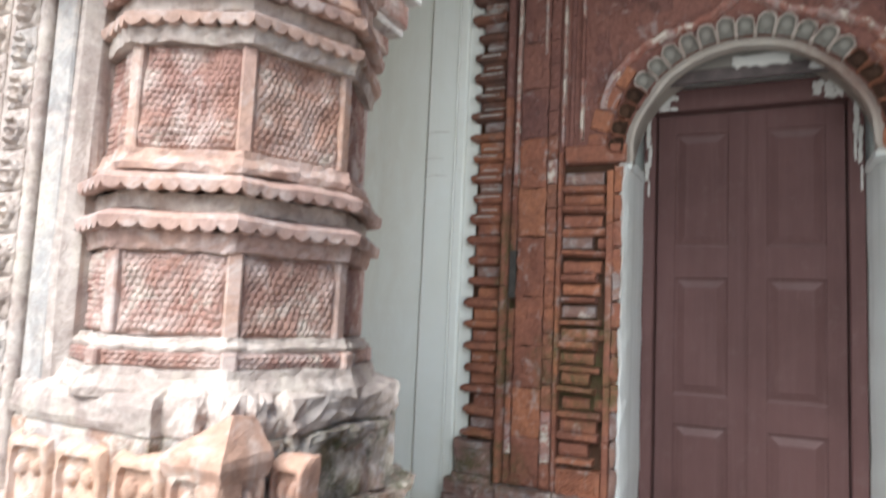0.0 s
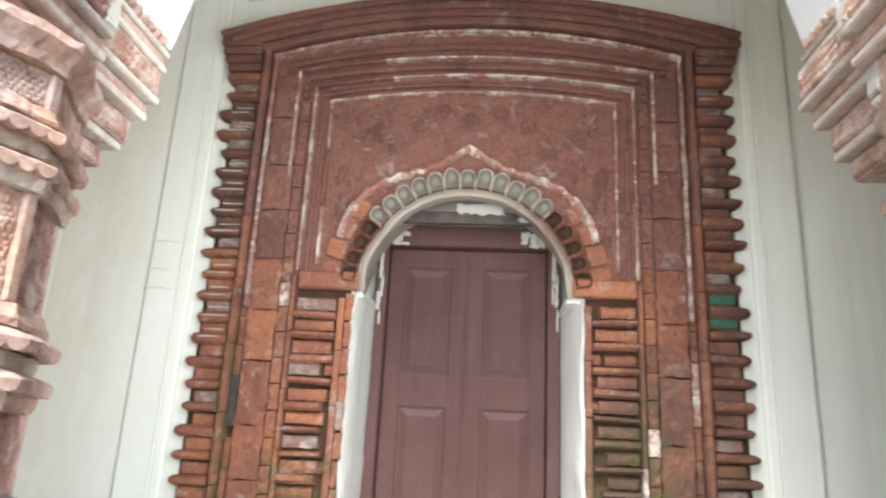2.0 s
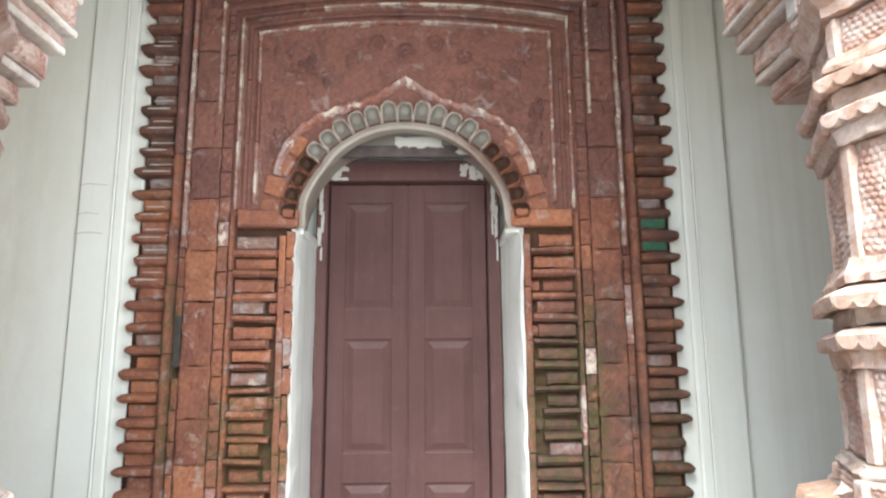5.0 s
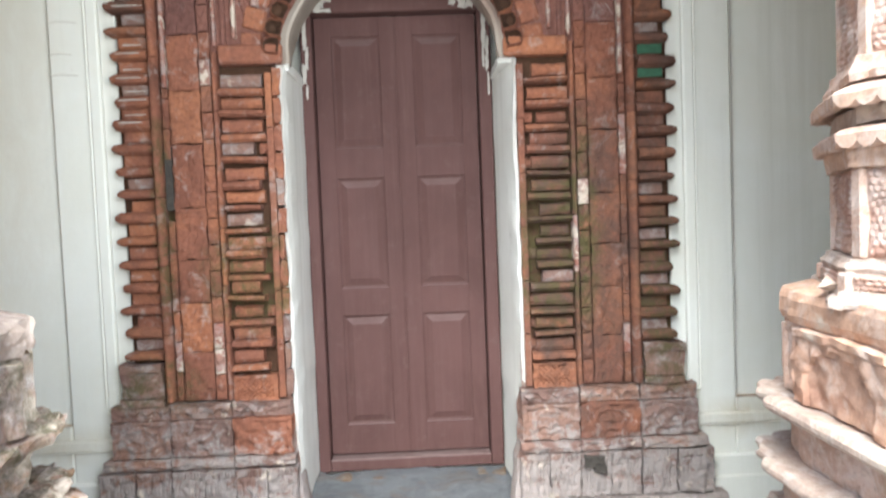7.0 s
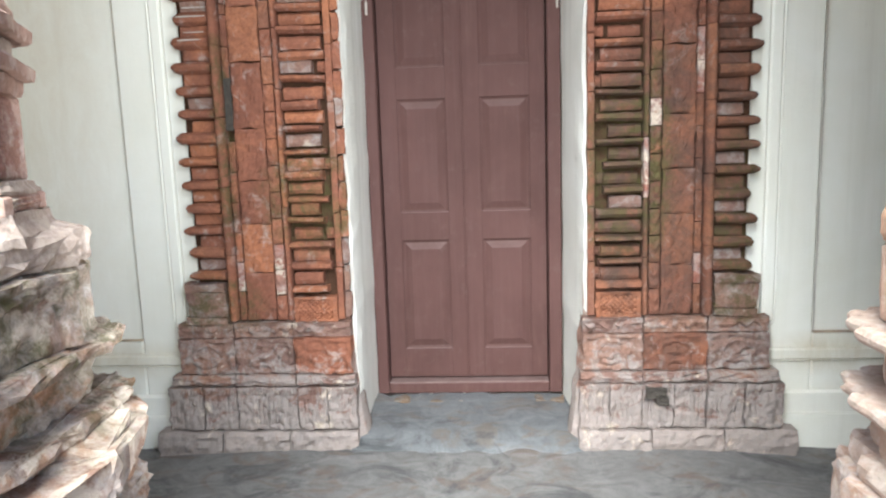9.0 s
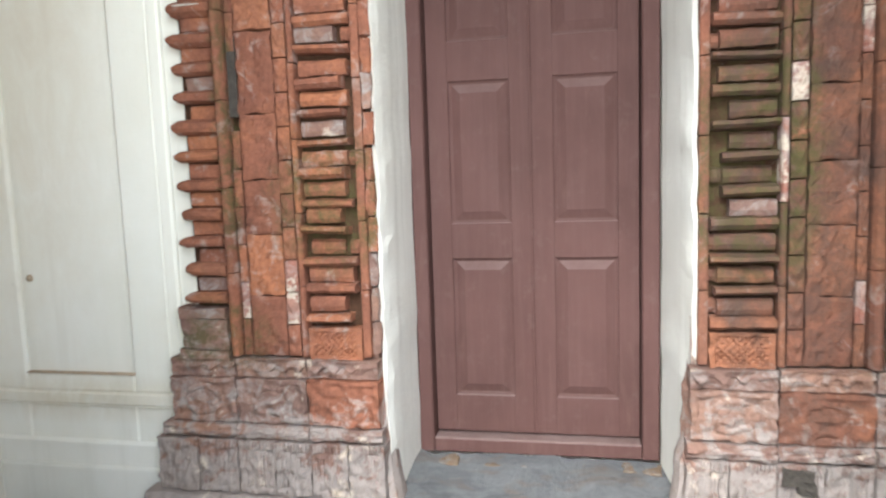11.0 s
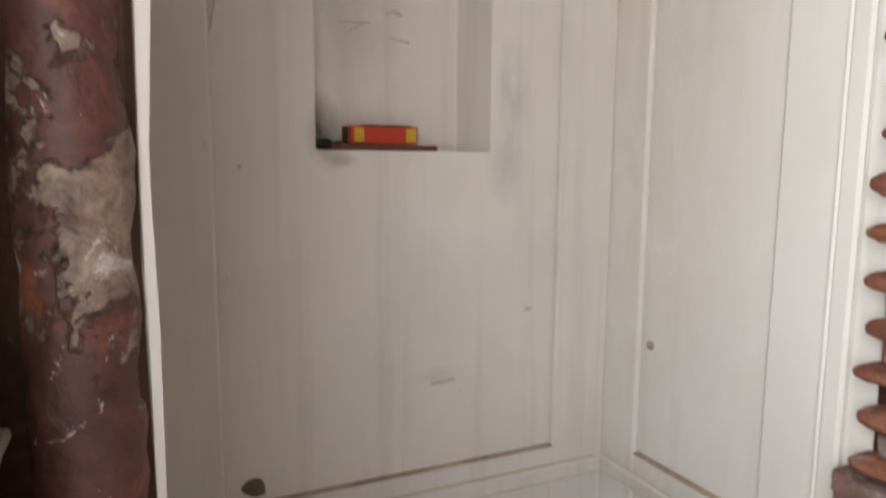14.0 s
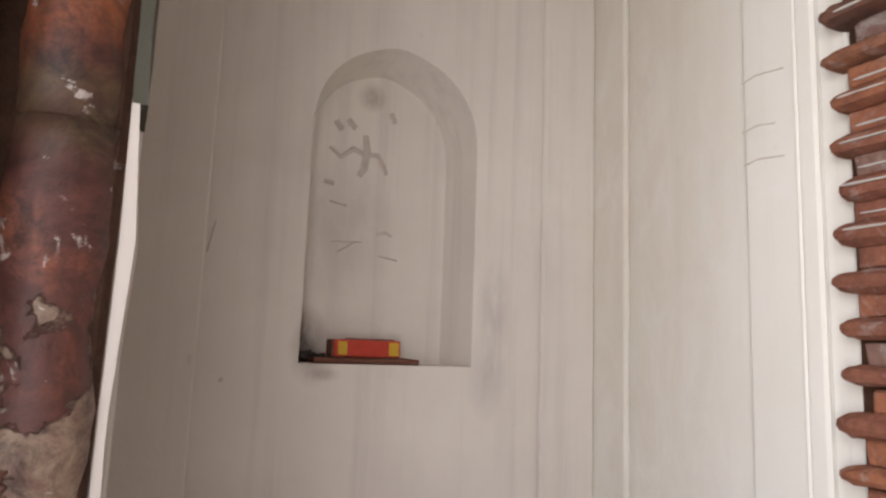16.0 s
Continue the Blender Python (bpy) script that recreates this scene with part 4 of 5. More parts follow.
            piece("ledge_brick", ledges[rng.randrange(8)], DW, ((a0 + a1) / 2, 3.204 + rng.uniform(-0.006, 0.008), z), (rng.uniform(-0.10, 0.10), rng.uniform(-0.04, 0.04), rng.uniform(-0.06, 0.06)), (w / 0.165, rng.uniform(0.7, 1.1), rng.uniform(0.7, 1.3)))
            # block under the next ledge, short of the opening, with a dark hole beside it
            hole = rng.choice((0.012, 0.02, 0.035, 0.05))
            b0, b1 = (x0 + rng.uniform(0, 0.012), x1 - hole) if s < 0 else (x0 + hole, x1 - rng.uniform(0, 0.012))
            deep = 3.232 if (s, k) in ((-1, 2), (1, 4), (1, 10)) else 3.208 + rng.uniform(-0.008, 0.018)
            piece("sunk_brick", sunk[rng.randrange(8)], DW, ((b0 + b1) / 2, deep, z + 0.043), (rng.uniform(-0.03, 0.03), rng.uniform(-0.02, 0.02), rng.uniform(-0.03, 0.03)), ((b1 - b0) / 0.155, 1, rng.uniform(0.92, 1.06)))
            if rng.random() < 0.35:
                e = 0.03
                cx = x1 - e / 2 if s < 0 else x0 + e / 2
                piece("edge_stub", sunk[rng.randrange(8)], DW, (cx, 3.222, z + 0.043), (0, rng.uniform(-0.1, 0.1), 0), (e / 0.155, 1, 0.9))
        lattice = relief(x1 - x0, 0.096, 34, 20, lambda u, v: (0.004 if min(u, 1 - u, v, 1 - v) < 0.1 else 0.0045 * max(math.cos(30 * (u * 1.7 + v)), math.cos(30 * (u * 1.7 - v))) - 0.003) + 0.008 * noise.noise(Vector((u * 4, v * 3, s))), 0.05, "lattice_tile", M_DOORWAY)
        piece("lattice_tile", lattice, DW, ((x0 + x1) / 2, 3.182, 0.594))
    for x0, x1, s in both(0.932, 1.085):
        for z0, z1, fr in ((0.546, 0.572, 3.164), (0.575, 0.668, 3.176), (0.671, 0.705, 3.168)):
            bm = boxes((x0 - (0 if s > 0 else 0.006), x1 + (0.006 if s > 0 else 0), fr, 3.25, z0, z1))
            bmesh.ops.subdivide_edges(bm, edges=bm.edges, cuts=4, use_grid_fill=True)
            roughen(bm, 0.010, 13, x0 + z0, 0.004)
            part("block", bm, M_BASE, DW)
        bm = bmesh.new()
        for q in range(4):
            z0 = 2.835 + q * 0.036 - 0.03
            box(bm, x0 if s > 0 else x0 - 0.01 * q, x1 + 0.01 * q if s > 0 else x1, 3.18 - 0.01 * q, 3.25, z0, z0 + 0.033, bevel=0.004)
        part("end_corbel", bm, M_UPPER, DW)

    # base: three columns on each side, spreading towards the floor: foot, paired arcade panels, ledge, framed tiles, scalloped lip
    def worn(sd, k=1.0):
        return lambda u, v: k * (0.007 * noise.noise(Vector((u * 2.2, v * 2.2, sd))) + 0.005 * noise.noise(Vector((u * 8, v * 8, sd))) - 0.012 * max(0, noise.noise(Vector((u * 5, v * 5, sd + 9))) - 0.25) - 0.005 * (1 - edge(u, v, 0.05)) * (0.5 + noise.noise(Vector((u * 6, v * 6, sd)))))
    def framed(u, v, sd):
        e = min(u, 1 - u, v * 0.7, (1 - v) * 0.7)
        d = -0.007 if e > 0.07 else 0.0
        r = math.hypot((u - 0.5) * 1.25, v - 0.5)
        d *= max(0.0, 0.5 + 1.2 * noise.noise(Vector((u * 2, v * 2, sd))))
        if sd > 5 and abs(r - 0.30) < 0.045:
            d += 0.005
        if sd > 5 and r < 0.13:
            d += 0.006 * (1 - r / 0.13) + 0.002 * math.cos(8 * math.atan2(v - 0.5, u - 0.5))
        return d
    def panel(u, v, sd):
        w = abs((u * 2) % 1 - 0.5)
        if 0.12 < v < 0.86 and w < 0.36:
            d = -0.007
            if w < 0.20 and v < 0.62 + 0.16 * math.cos(w / 0.20 * 1.57):
                d = -0.014
                if w < 0.05:
                    d = -0.006
            return d * max(0.0, 0.45 + 1.3 * noise.noise(Vector((u * 2.2, v * 1.8, sd * 3))))
        return 0.005 * math.sin(u * 70) * (1 if v > 0.88 else 0)
    for s in (-1, 1):
        for z0, z1, front, cols, kind, mat in ((-0.004, 0.112, 3.130, (0.425, 0.70, 0.97, 1.238), None, M_BASE), (0.115, 0.290, 3.142, (0.428, 0.545, 0.665, 0.785, 0.905, 1.045, 1.188), panel, M_BASE),
                                               (0.293, 0.338, 3.150, (0.432, 0.668, 0.908, 1.168), None, M_BASE), (0.341, 0.483, 3.158, (0.442, 0.672, 0.908, 1.138), framed, M_DOORWAY)):
            for a, b in zip(cols, cols[1:]):
                x = XC + s * (a + b) / 2
                sd = a * 7 + s + z0 * 5
                rough = worn(sd, 1.0 if kind else 1.7)
                if kind is framed:
                    mat = M_DOORWAY if (s < 0 and a < 0.6) or (s > 0 and 0.6 < a < 0.9) else M_BASE
                if kind is panel:
                    f = lambda u, v, sd=sd, rough=rough: panel(u, v, sd) + rough(u, v)
                elif kind:
                    f = lambda u, v, sd=sd, rough=rough: framed(u, v, sd) + rough(u, v)
                else:
                    f = lambda u, v, sd=sd, rough=rough: 0.010 * math.sin(math.pi * v) ** 0.5 + rough(u, v)
                me = relief(b - a - rng.uniform(0.003, 0.007), z1 - z0 - rng.uniform(0.001, 0.005), 30 if kind is framed else 22, 22 if kind else 8, f, 0.07, "base_block", mat)
                piece("base_block", me, DW, (x, front + rng.uniform(-0.007, 0.007), (z0 + z1) / 2), (rng.uniform(-0.02, 0.02), rng.uniform(-0.012, 0.012), rng.uniform(-0.02, 0.02)))
        for a, b in ((0.445, 0.67), (0.676, 0.905), (0.911, 1.132)):
            def lip(u, v, a=a):
                n = max(3, round((b - a) / 0.05))
                tip = 0.15 + 0.55 * abs(math.sin(math.pi * n * u))
                return (0.010 if v > 1 - tip or v > 0.6 else -0.010) * max(0.0, 0.35 + 1.1 * noise.noise(Vector((u * 3 + a * 9, 1.0, a * 7)))) + 0.009 * noise.noise(Vector((u * 5, v * 3, a))) + 0.003 * noise.noise(Vector((u * 18, v * 6, a)))
            me = relief(b - a, 0.057, 44, 12, lip, 0.05, "scalloped_lip", M_BASE)
            piece("scalloped_lip", me, DW, (XC + s * (a + b) / 2, 3.168, 0.515))
        # rough mortar that runs from the base's side on to the reveal
        bm = bmesh.new()
        rings = []
        for k in range(27):
            z = 0.68 * k / 26
            h = 0.372 + 0.088 * (z / 0.68) ** 0.7 + 0.012 * noise.noise(Vector((z * 14, s, 3)))
            yy = 3.150 + 0.06 * (z / 0.68) + 0.012 * noise.noise(Vector((z * 17, s, 8)))
            rings.append([(XC + s * q, y + 0.006 * noise.noise(Vector((z * 40, q * 30, y * 30))), z) for q, y in ((0.475, 3.26), (0.475, yy + 0.02), (0.45, yy), (h + 0.010, yy + 0.022), (h, yy + 0.055), (h + 0.004, 3.27))])
        loft(bm, rings)
        part("mortar_edge", bm, M_BASE, DW, "rough grey mortar along the foot of the jamb")
    for x, z, w, h in ((0.715, 0.262, 0.075, 0.04), (0.735, 0.232, 0.05, 0.03)):
        bm = boxes((XC + x - w / 2, XC + x + w / 2, 3.128, 3.150, z - h / 2, z + h / 2))
        bmesh.ops.subdivide_edges(bm, edges=bm.edges, cuts=4, use_grid_fill=True)
        roughen(bm, 0.012, 30, x, 0.006)
        part("soot_patch", bm, M_SOOT_SHADE, DW, "black sooty patch on the base")

    # nested frames over the arch: worn, lime-streaked fillets
    for w, zc, crown, wid, out, z_lo, mat in ((0.598, 2.655, 2.706, 0.013, 3.176, 1.93, M_WORN), (0.640, 2.69, 2.748, 0.018, 3.186, 1.90, M_UPPER), (0.672, 2.725, 2.786, 0.012, 3.174, 1.90, M_WORN),
                                              (0.718, 2.765, 2.832, 0.024, 3.182, 2.67, M_UPPER), (0.752, 2.80, 2.872, 0.012, 3.172, 2.30, M_WORN), (0.800, 2.83, 2.93, 0.028, 3.184, 2.79, M_UPPER), (0.866, 2.872, 3.0, 0.015, 3.170, 1.75, M_WORN)):
        for s in (-1, 1):
            a = XC + s * w
            cuts = [z_lo, z_lo + (zc - z_lo) * 0.35, z_lo + (zc - z_lo) * 0.7, zc - 0.002]
            for z0, z1 in zip(cuts, cuts[1:]):
                bm = boxes((a - wid / 2, a + wid / 2, out + rng.uniform(0, 0.004), 3.21, z0 + 0.002, z1 - 0.002), bevel=0.003)
                part("frame_fillet", bm, mat if rng.random() < 0.8 else M_UPPER, DW)
        pth = curved_top(w + wid / 2, zc, crown)
        half = len(pth) // 2
        for q in (pth[:half // 2 + 1], pth[half // 2:half + 1], pth[half:half + half // 2 + 1], pth[half + half // 2:]):
            bm = sweep(q, [(-wid / 2, 3.21), (-wid / 2, out + 0.003), (-wid / 4, out), (wid / 4, out), (wid / 2, out + 0.003), (wid / 2, 3.21)])
            part("frame_fillet", bm, mat if rng.random() < 0.75 else M_UPPER, DW)
    # curved cornice
    for w, zc, crown, wid, out in ((0.93, 2.905, 3.045, 0.034, 3.16), (1.0, 2.925, 3.078, 0.030, 3.145), (1.06, 2.935, 3.106, 0.028, 3.13), (1.105, 2.945, 3.135, 0.026, 3.112)):
        pth = curved_top(w, zc, crown, 30)
        for i0 in range(0, 30, 5):
            q = pth[i0:i0 + 6]
            bm = sweep(q, [(-wid / 2, 3.25), (-wid / 2, out + 0.006), (-wid / 3, out), (wid / 3, out), (wid / 2, out + 0.005), (wid / 2, 3.25)])
            roughen(bm, 0.003, 15)
            part("cornice_moulding", bm, M_UPPER, DW)

    # arch: cusps, and a scalloped label that rises to a point
    def cusp_outline(k=1.0):
        """A round-headed lobe, foot at z = 0."""
        w, h = 0.027 * k, 0.050
        return [(-w, 0.0), (-w * 1.02, h * 0.5)] + [(w * math.cos(a), h + 0.024 * k * math.sin(a)) for a in [math.pi * (1 - i / 8) for i in range(9)]] + [(w * 1.02, h * 0.5), (w, 0.0)]
    def bowl_mesh(seed, mat):
        r = random.Random(seed)
        bm = bmesh.new()
        rings = []
        for k, y in ((1.0, -0.030), (0.95, -0.014), (0.84, 0.002), (0.6, 0.008), (0.2, 0.010), (0.02, 0.010)):
            rings.append([(x * k + r.uniform(-0.001, 0.001), -0.030 + (y + 0.030) * (0.25 + 0.75 * min(1.0, z / 0.045)) + r.uniform(-0.001, 0.001), (z if z < 0.001 else 0.03 + (z - 0.03) * k if z > 0.03 else z)) for x, z in cusp_outline()])
        loft(bm, rings, closed=False)
        return mesh_of(bm, "arch_cusp", mat, True)
    def rim_mesh(seed, mat):
        r = random.Random(seed)
        bm = bmesh.new()
        rings = []
        o = cusp_outline()
        for i, (x, z) in enumerate(o):
            n = Vector((x, max(0.0, z - 0.045))).normalized()
            t = 0.0075 * r.uniform(0.6, 1.35)
            rings.append([(x - n.x * 0.001, -0.026, z - n.y * 0.001), (x + n.x * t * 0.4, -0.032 + r.uniform(-0.002, 0.002), z + n.y * t * 0.4), (x + n.x * t, -0.025, z + n.y * t), (x + n.x * t * 1.2, 0.012, z + n.y * t * 1.2), (x, 0.012, z)])
        loft(bm, rings)
        return mesh_of(bm, "cusp_rim", mat)
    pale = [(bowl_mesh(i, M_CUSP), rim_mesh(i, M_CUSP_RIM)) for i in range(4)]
    # dark bowls colour in the shade of the low brick holes
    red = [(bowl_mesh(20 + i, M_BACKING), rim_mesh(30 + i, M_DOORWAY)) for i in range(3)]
    NC = 22
    for k in range(1, NC):
        x, z = arch_xz(ARCH_H + 0.034, SPRING, ARCH_RISE + 0.030, k, NC)
        a = math.pi * (1 - k / NC)
        kinds = red if k < 5 or k > NC - 6 else pale
        bowl, rim = kinds[k % 3]
        size = (0.96, 1, (0.8 if kinds is red else 0.98) * (1 + rng.uniform(-0.08, 0.08)))
        tilt = math.pi / 2 - a + rng.uniform(-0.05, 0.05)
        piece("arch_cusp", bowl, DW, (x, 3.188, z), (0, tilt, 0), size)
        piece("cusp_rim", rim, DW, (x, 3.188, z), (0, tilt, 0), size)
    lab = []
    for k in range(49):
        x, z = arch_xz(0.518, 1.98, 0.372, k, 48, 0.096, 0.83)
        lab.append((x, z))
    for i0 in range(2, 46, 4):
        q = lab[i0:i0 + 5]
        d = [(a[0] + (b[0] - a[0]) * t, a[1] + (b[1] - a[1]) * t) for a, b in zip(q, q[1:]) for t in (0, 0.5)] + [q[-1]]
        bm = sweep(d, [(-0.016, 3.21), (-0.016, 3.19), (-0.006, 3.172), (0.010, 3.17), (0.016, 3.185), (0.016, 3.21)])
        for v in bm.verts:
            c = math.hypot(v.co.x - XC, v.co.z - 1.98)
            v.co.z += 0.006 * math.sin(v.co.x * 95)
        part("arch_label", bm, M_WORN, DW, "lime-worn scalloped label over the arch")
    # voussoirs low on the arch
    for s in (-1, 1):
        for k in range(4):
            a = 0.10 + 0.17 * k
            bm = bmesh.new()
            box(bm, 0.0, 0.080, -0.016, 0.02, -0.0415, 0.0415, bevel=0.005, jit=0.003, rng=rng)
            me = mesh_of(bm, "voussoir", M_DOORWAY)
            piece("voussoir", me, DW, (XC + s * (ARCH_H + 0.098) * math.cos(a), 3.203, SPRING + 0.02 + 0.53 * math.sin(a)), (0, -a if s > 0 else math.pi + a, 0))
    for x0, x1, s in both(0.42, 0.665):
        bm = boxes((x0, x1, 3.176, 3.25, 1.833, 1.905), bevel=0.008)
        roughen(bm, 0.005, 16, x0)
        part("springer_block", bm, M_DOORWAY, DW)
    # worn round bosses and leaf reliefs in the field
    boss = relief(0.085, 0.085, 16, 16, lambda u, v: rosette(u, v, 1.0, 0.008) if math.hypot(u - 0.5, v - 0.5) < 0.49 else -0.004, 0.01, "boss", M_UPPER)
    leaf = relief(0.10, 0.11, 16, 16, lambda u, v: scroll(u, v, 2.0, 0.007) - 0.004 * (1 - edge(u, v, 0.1)), 0.008, "leaf_relief", M_UPPER)
    for x, z in ((-0.12, 2.62), (0.0, 2.58), (0.12, 2.62), (-0.30, 2.47), (-0.22, 2.55), (0.24, 2.55), (0.32, 2.46), (-0.42, 2.50), (0.44, 2.50), (-0.42, 2.38), (0.44, 2.36), (-0.5, 2.60), (0.5, 2.60)):
        piece("boss" if abs(x) < 0.28 else "leaf_relief", boss if abs(x) < 0.28 else leaf, DW, (XC + x, 3.2045, z), (0, rng.uniform(-0.5, 0.5), 0))
    for x, z in ((-0.52, 2.2), (0.53, 2.22), (-0.53, 2.32), (0.54, 2.33), (-0.54, 2.06), (0.55, 2.08)):
        piece("leaf_relief", leaf, DW, (XC + x, 3.2045, z), (0, rng.uniform(-0.3, 0.3), 0), (0.7, 1, 1))


make_doorway()

# ---- the pillars ----
PY = 1.53


def octagon(cx, cy, r, z, per=1, scallop=0.0, sub=0):
    pts = []
    for k in range(8):
        a, b = math.radians(45 * k), math.radians(45 + 45 * k)
        for i in range(per):
            t = i / per
            x = (math.cos(a) * (1 - t) + math.cos(b) * t) * r
            y = (math.sin(a) * (1 - t) + math.sin(b) * t) * r
            pts.append((cx + x, cy + y, z - scallop * abs(math.sin(math.pi * t * 7)) ** 0.6 if scallop else z))
    return pts


def make_pillar(cx, side, group):
    """An octagonal pillar on a stepped base, engaged in the pier; side is +1 where the opening lies towards +x."""
    rng = random.Random(7 + side)
    M_PILLAR, M_PILLAR_LIGHT, M_SCALE = (M_ROSY, M_ROSY_LIGHT, M_ROSY_SCALE) if side > 0 else (M_PALE, M_PALE_LIGHT, M_PALE_SCALE)
    p = thing("pillar", (cx, PY, 0), "stout octagonal terracotta pillar with scalloped rings on an eroded stepped base" if side > 0 else "pale octagonal terracotta pillar with scalloped rings on a stepped base", "pillar", group)
    # drums with ribs and scaled tiles
    tile_meshes = {}
    up = 0.017 if side > 0 else -0.006
    for z0, z1, r in ((1.098, 1.126, 0.272), (1.145, 1.275, 0.250), (1.43, 1.60, 0.238), (1.735, 1.80, 0.238)):
        z0, z1 = z0 + up, z1 + up
        bm = bmesh.new()
        loft(bm, [octagon(cx, PY, r - 0.006, z0), octagon(cx, PY, r - 0.006, z1)])
        drum = part("drum", bm, M_PILLAR, p)
        fw = 2 * r * math.sin(math.pi / 8)
        ap = r * math.cos(math.pi / 8)
        me = relief(fw - 0.028, z1 - z0 - 0.008, 64, max(12, int(64 * (z1 - z0) / fw)), lambda u, v: scales(u, v, 15, max(3, int(17 * (z1 - z0) / fw)), 0.0042) * (0.55 + 0.6 * max(0.0, 0.5 + noise.noise(Vector((u * 3, v * 3, z0))))), 0.008, "scale_tile", M_SCALE)
        rib = bmesh.new()
        box(rib, -0.012, 0.012, -0.010, 0.012, -(z1 - z0) / 2, (z1 - z0) / 2, bevel=0.003)
        rib_me = mesh_of(rib, "rib", M_PILLAR)
        for k in range(8):
            a = math.radians(22.5 + 45 * k)
            piece("scale_tile", me, drum, (cx + math.cos(a) * (ap - 0.003), PY + math.sin(a) * (ap - 0.003), (z0 + z1) / 2), (0, 0, a + math.pi / 2))
            b = a + math.radians(22.5)
            piece("rib", rib_me, drum, (cx + math.cos(b) * (r - 0.008), PY + math.sin(b) * (r - 0.008), (z0 + z1) / 2), (0, 0, b + math.pi / 2))
    # plain bands
    for z0, z1, r0, r1, mat in ((1.072, 1.100, 0.290, 0.278, M_PILLAR_LIGHT), (1.126, 1.145, 0.268, 0.260, M_PILLAR_LIGHT), (1.275, 1.305, 0.258, 0.262, M_PILLAR), (1.335, 1.362, 0.250, 0.250, M_PILLAR_LIGHT), (1.395, 1.43, 0.260, 0.250, M_PILLAR),
                                (1.60, 1.628, 0.252, 0.255, M_PILLAR_LIGHT), (1.655, 1.683, 0.245, 0.245, M_PILLAR_LIGHT), (1.712, 1.735, 0.256, 0.250, M_PILLAR), (1.80, 1.86, 0.25, 0.27, M_PILLAR)):
        z0, z1 = (z0 + up if z0 > 1.1 else z0), z1 + up
        bm = bmesh.new()
        loft(bm, [octagon(cx, PY, r0, z0, 14), octagon(cx, PY, r0 * 1.006, z0 * 0.7 + z1 * 0.3, 14), octagon(cx, PY, r1 * 1.006, z0 * 0.3 + z1 * 0.7, 14), octagon(cx, PY, r1, z1, 14)])
        roughen(bm, 0.012 if mat is M_ERODED else 0.005, 14, z0, 0.004)
        part("band", bm, mat, p)
    # scalloped rings
    for z0, z1, r, dip in ((1.308, 1.335, 0.292, 0.010), (1.367, 1.395, 0.294, 0.010), (1.630, 1.655, 0.280, 0.010), (1.687, 1.712, 0.284, 0.010)):
        z0, z1, r = z0 + up, z1 + up, r - 0.012
        bm = bmesh.new()
        rows = [octagon(cx, PY, r - 0.050, z0 + 0.006, 42), octagon(cx, PY, r - 0.012, z0 + 0.002, 42, dip), octagon(cx, PY, r, z0 + 0.003, 42, dip), octagon(cx, PY, r + 0.001, z0 + 0.012, 42), octagon(cx, PY, r - 0.008, z0 * 0.3 + z1 * 0.7, 42), octagon(cx, PY, r - 0.030, z1 - 0.001, 42), octagon(cx, PY, r - 0.050, z1, 42)]
        loft(bm, rows)
        roughen(bm, 0.005, 9, z0 * 7 + side, 0.0015)
        part("scalloped_ring", bm, M_PILLAR, p)
    # capital: corbelled courses that run back through the wall
    wall_x = cx - side * 0.30
    y0, y1 = 1.16, 1.94
    zs = 1.80
    back = (0.105, 0.140, 0.145, 0.176, 0.168, 0.186, 0.178, 0.184, 0.172, 0.176) if side > 0 else (0.155, 0.182, 0.178, 0.208, 0.202, 0.226, 0.214, 0.212, 0.192, 0.194)
    for k, (h, mat) in enumerate(((0.042, M_PILLAR), (0.020, M_PILLAR_LIGHT), (0.058, M_PILLAR), (0.020, M_PILLAR_LIGHT), (0.028, M_PILLAR), (0.018, M_PILLAR_LIGHT), (0.068, M_PILLAR), (0.020, M_PILLAR_LIGHT), (0.030, M_PILLAR), (0.018, M_PILLAR_LIGHT))):
        for j, (a, b, ins) in enumerate(((y0 + 0.02 - 0.012 * k, 1.36, 0.045), (1.36, 1.66, 0.0), (1.66, y1 - 0.06 + 0.008 * k, 0.045))):
            xo = cx + side * (back[k] + 0.045 - ins)
            bm = bmesh.new()
            box(bm, min(wall_x, xo), max(wall_x, xo), a + 0.001, b - 0.001, zs + 0.001, zs + h - 0.001, bevel=0.004)
            roughen(bm, 0.004, 17, k + j, 0.002)
            part("capital_course", bm, M_FILLET if h < 0.025 else mat, p)
            if h > 0.04 and k > 0 and j < 2:
                bm = bmesh.new()
                box(bm, min(wall_x, xo + side * 0.007), max(wall_x, xo + side * 0.007), b - 0.036, b + 0.001, zs + 0.002, zs + h - 0.002, bevel=0.004)
                roughen(bm, 0.004, 21, k + j, 0.002)
                part("corner_block", bm, M_FLAKE, p, "lime-white corner block")
            if mat is M_PILLAR and h > 0.04:
                me = relief(b - a - 0.03, h - 0.008, 26, 8, lambda u, v: scales(u, v, 12, 3, 0.005), 0.006, "capital_tile", M_SCALE)
                piece("capital_tile", me, p, (xo + side * 0.003, (a + b) / 2, zs + h / 2), (0, 0, math.pi / 2 * side))
        zs += h
    # carved pendants along the top edge
    pend = bmesh.new()
    bmesh.ops.create_icosphere(pend, subdivisions=2, radius=0.014)
    roughen(pend, 0.006, 50, side)
    pend_me = mesh_of(pend, "bead", M_PILLAR)
    for i in range(26):
        piece("bead", pend_me, p, (cx + side * (back[-1] - 0.004), y0 + 0.05 + i * 0.028, zs + 0.006), (rng.random(), rng.random(), rng.random()))
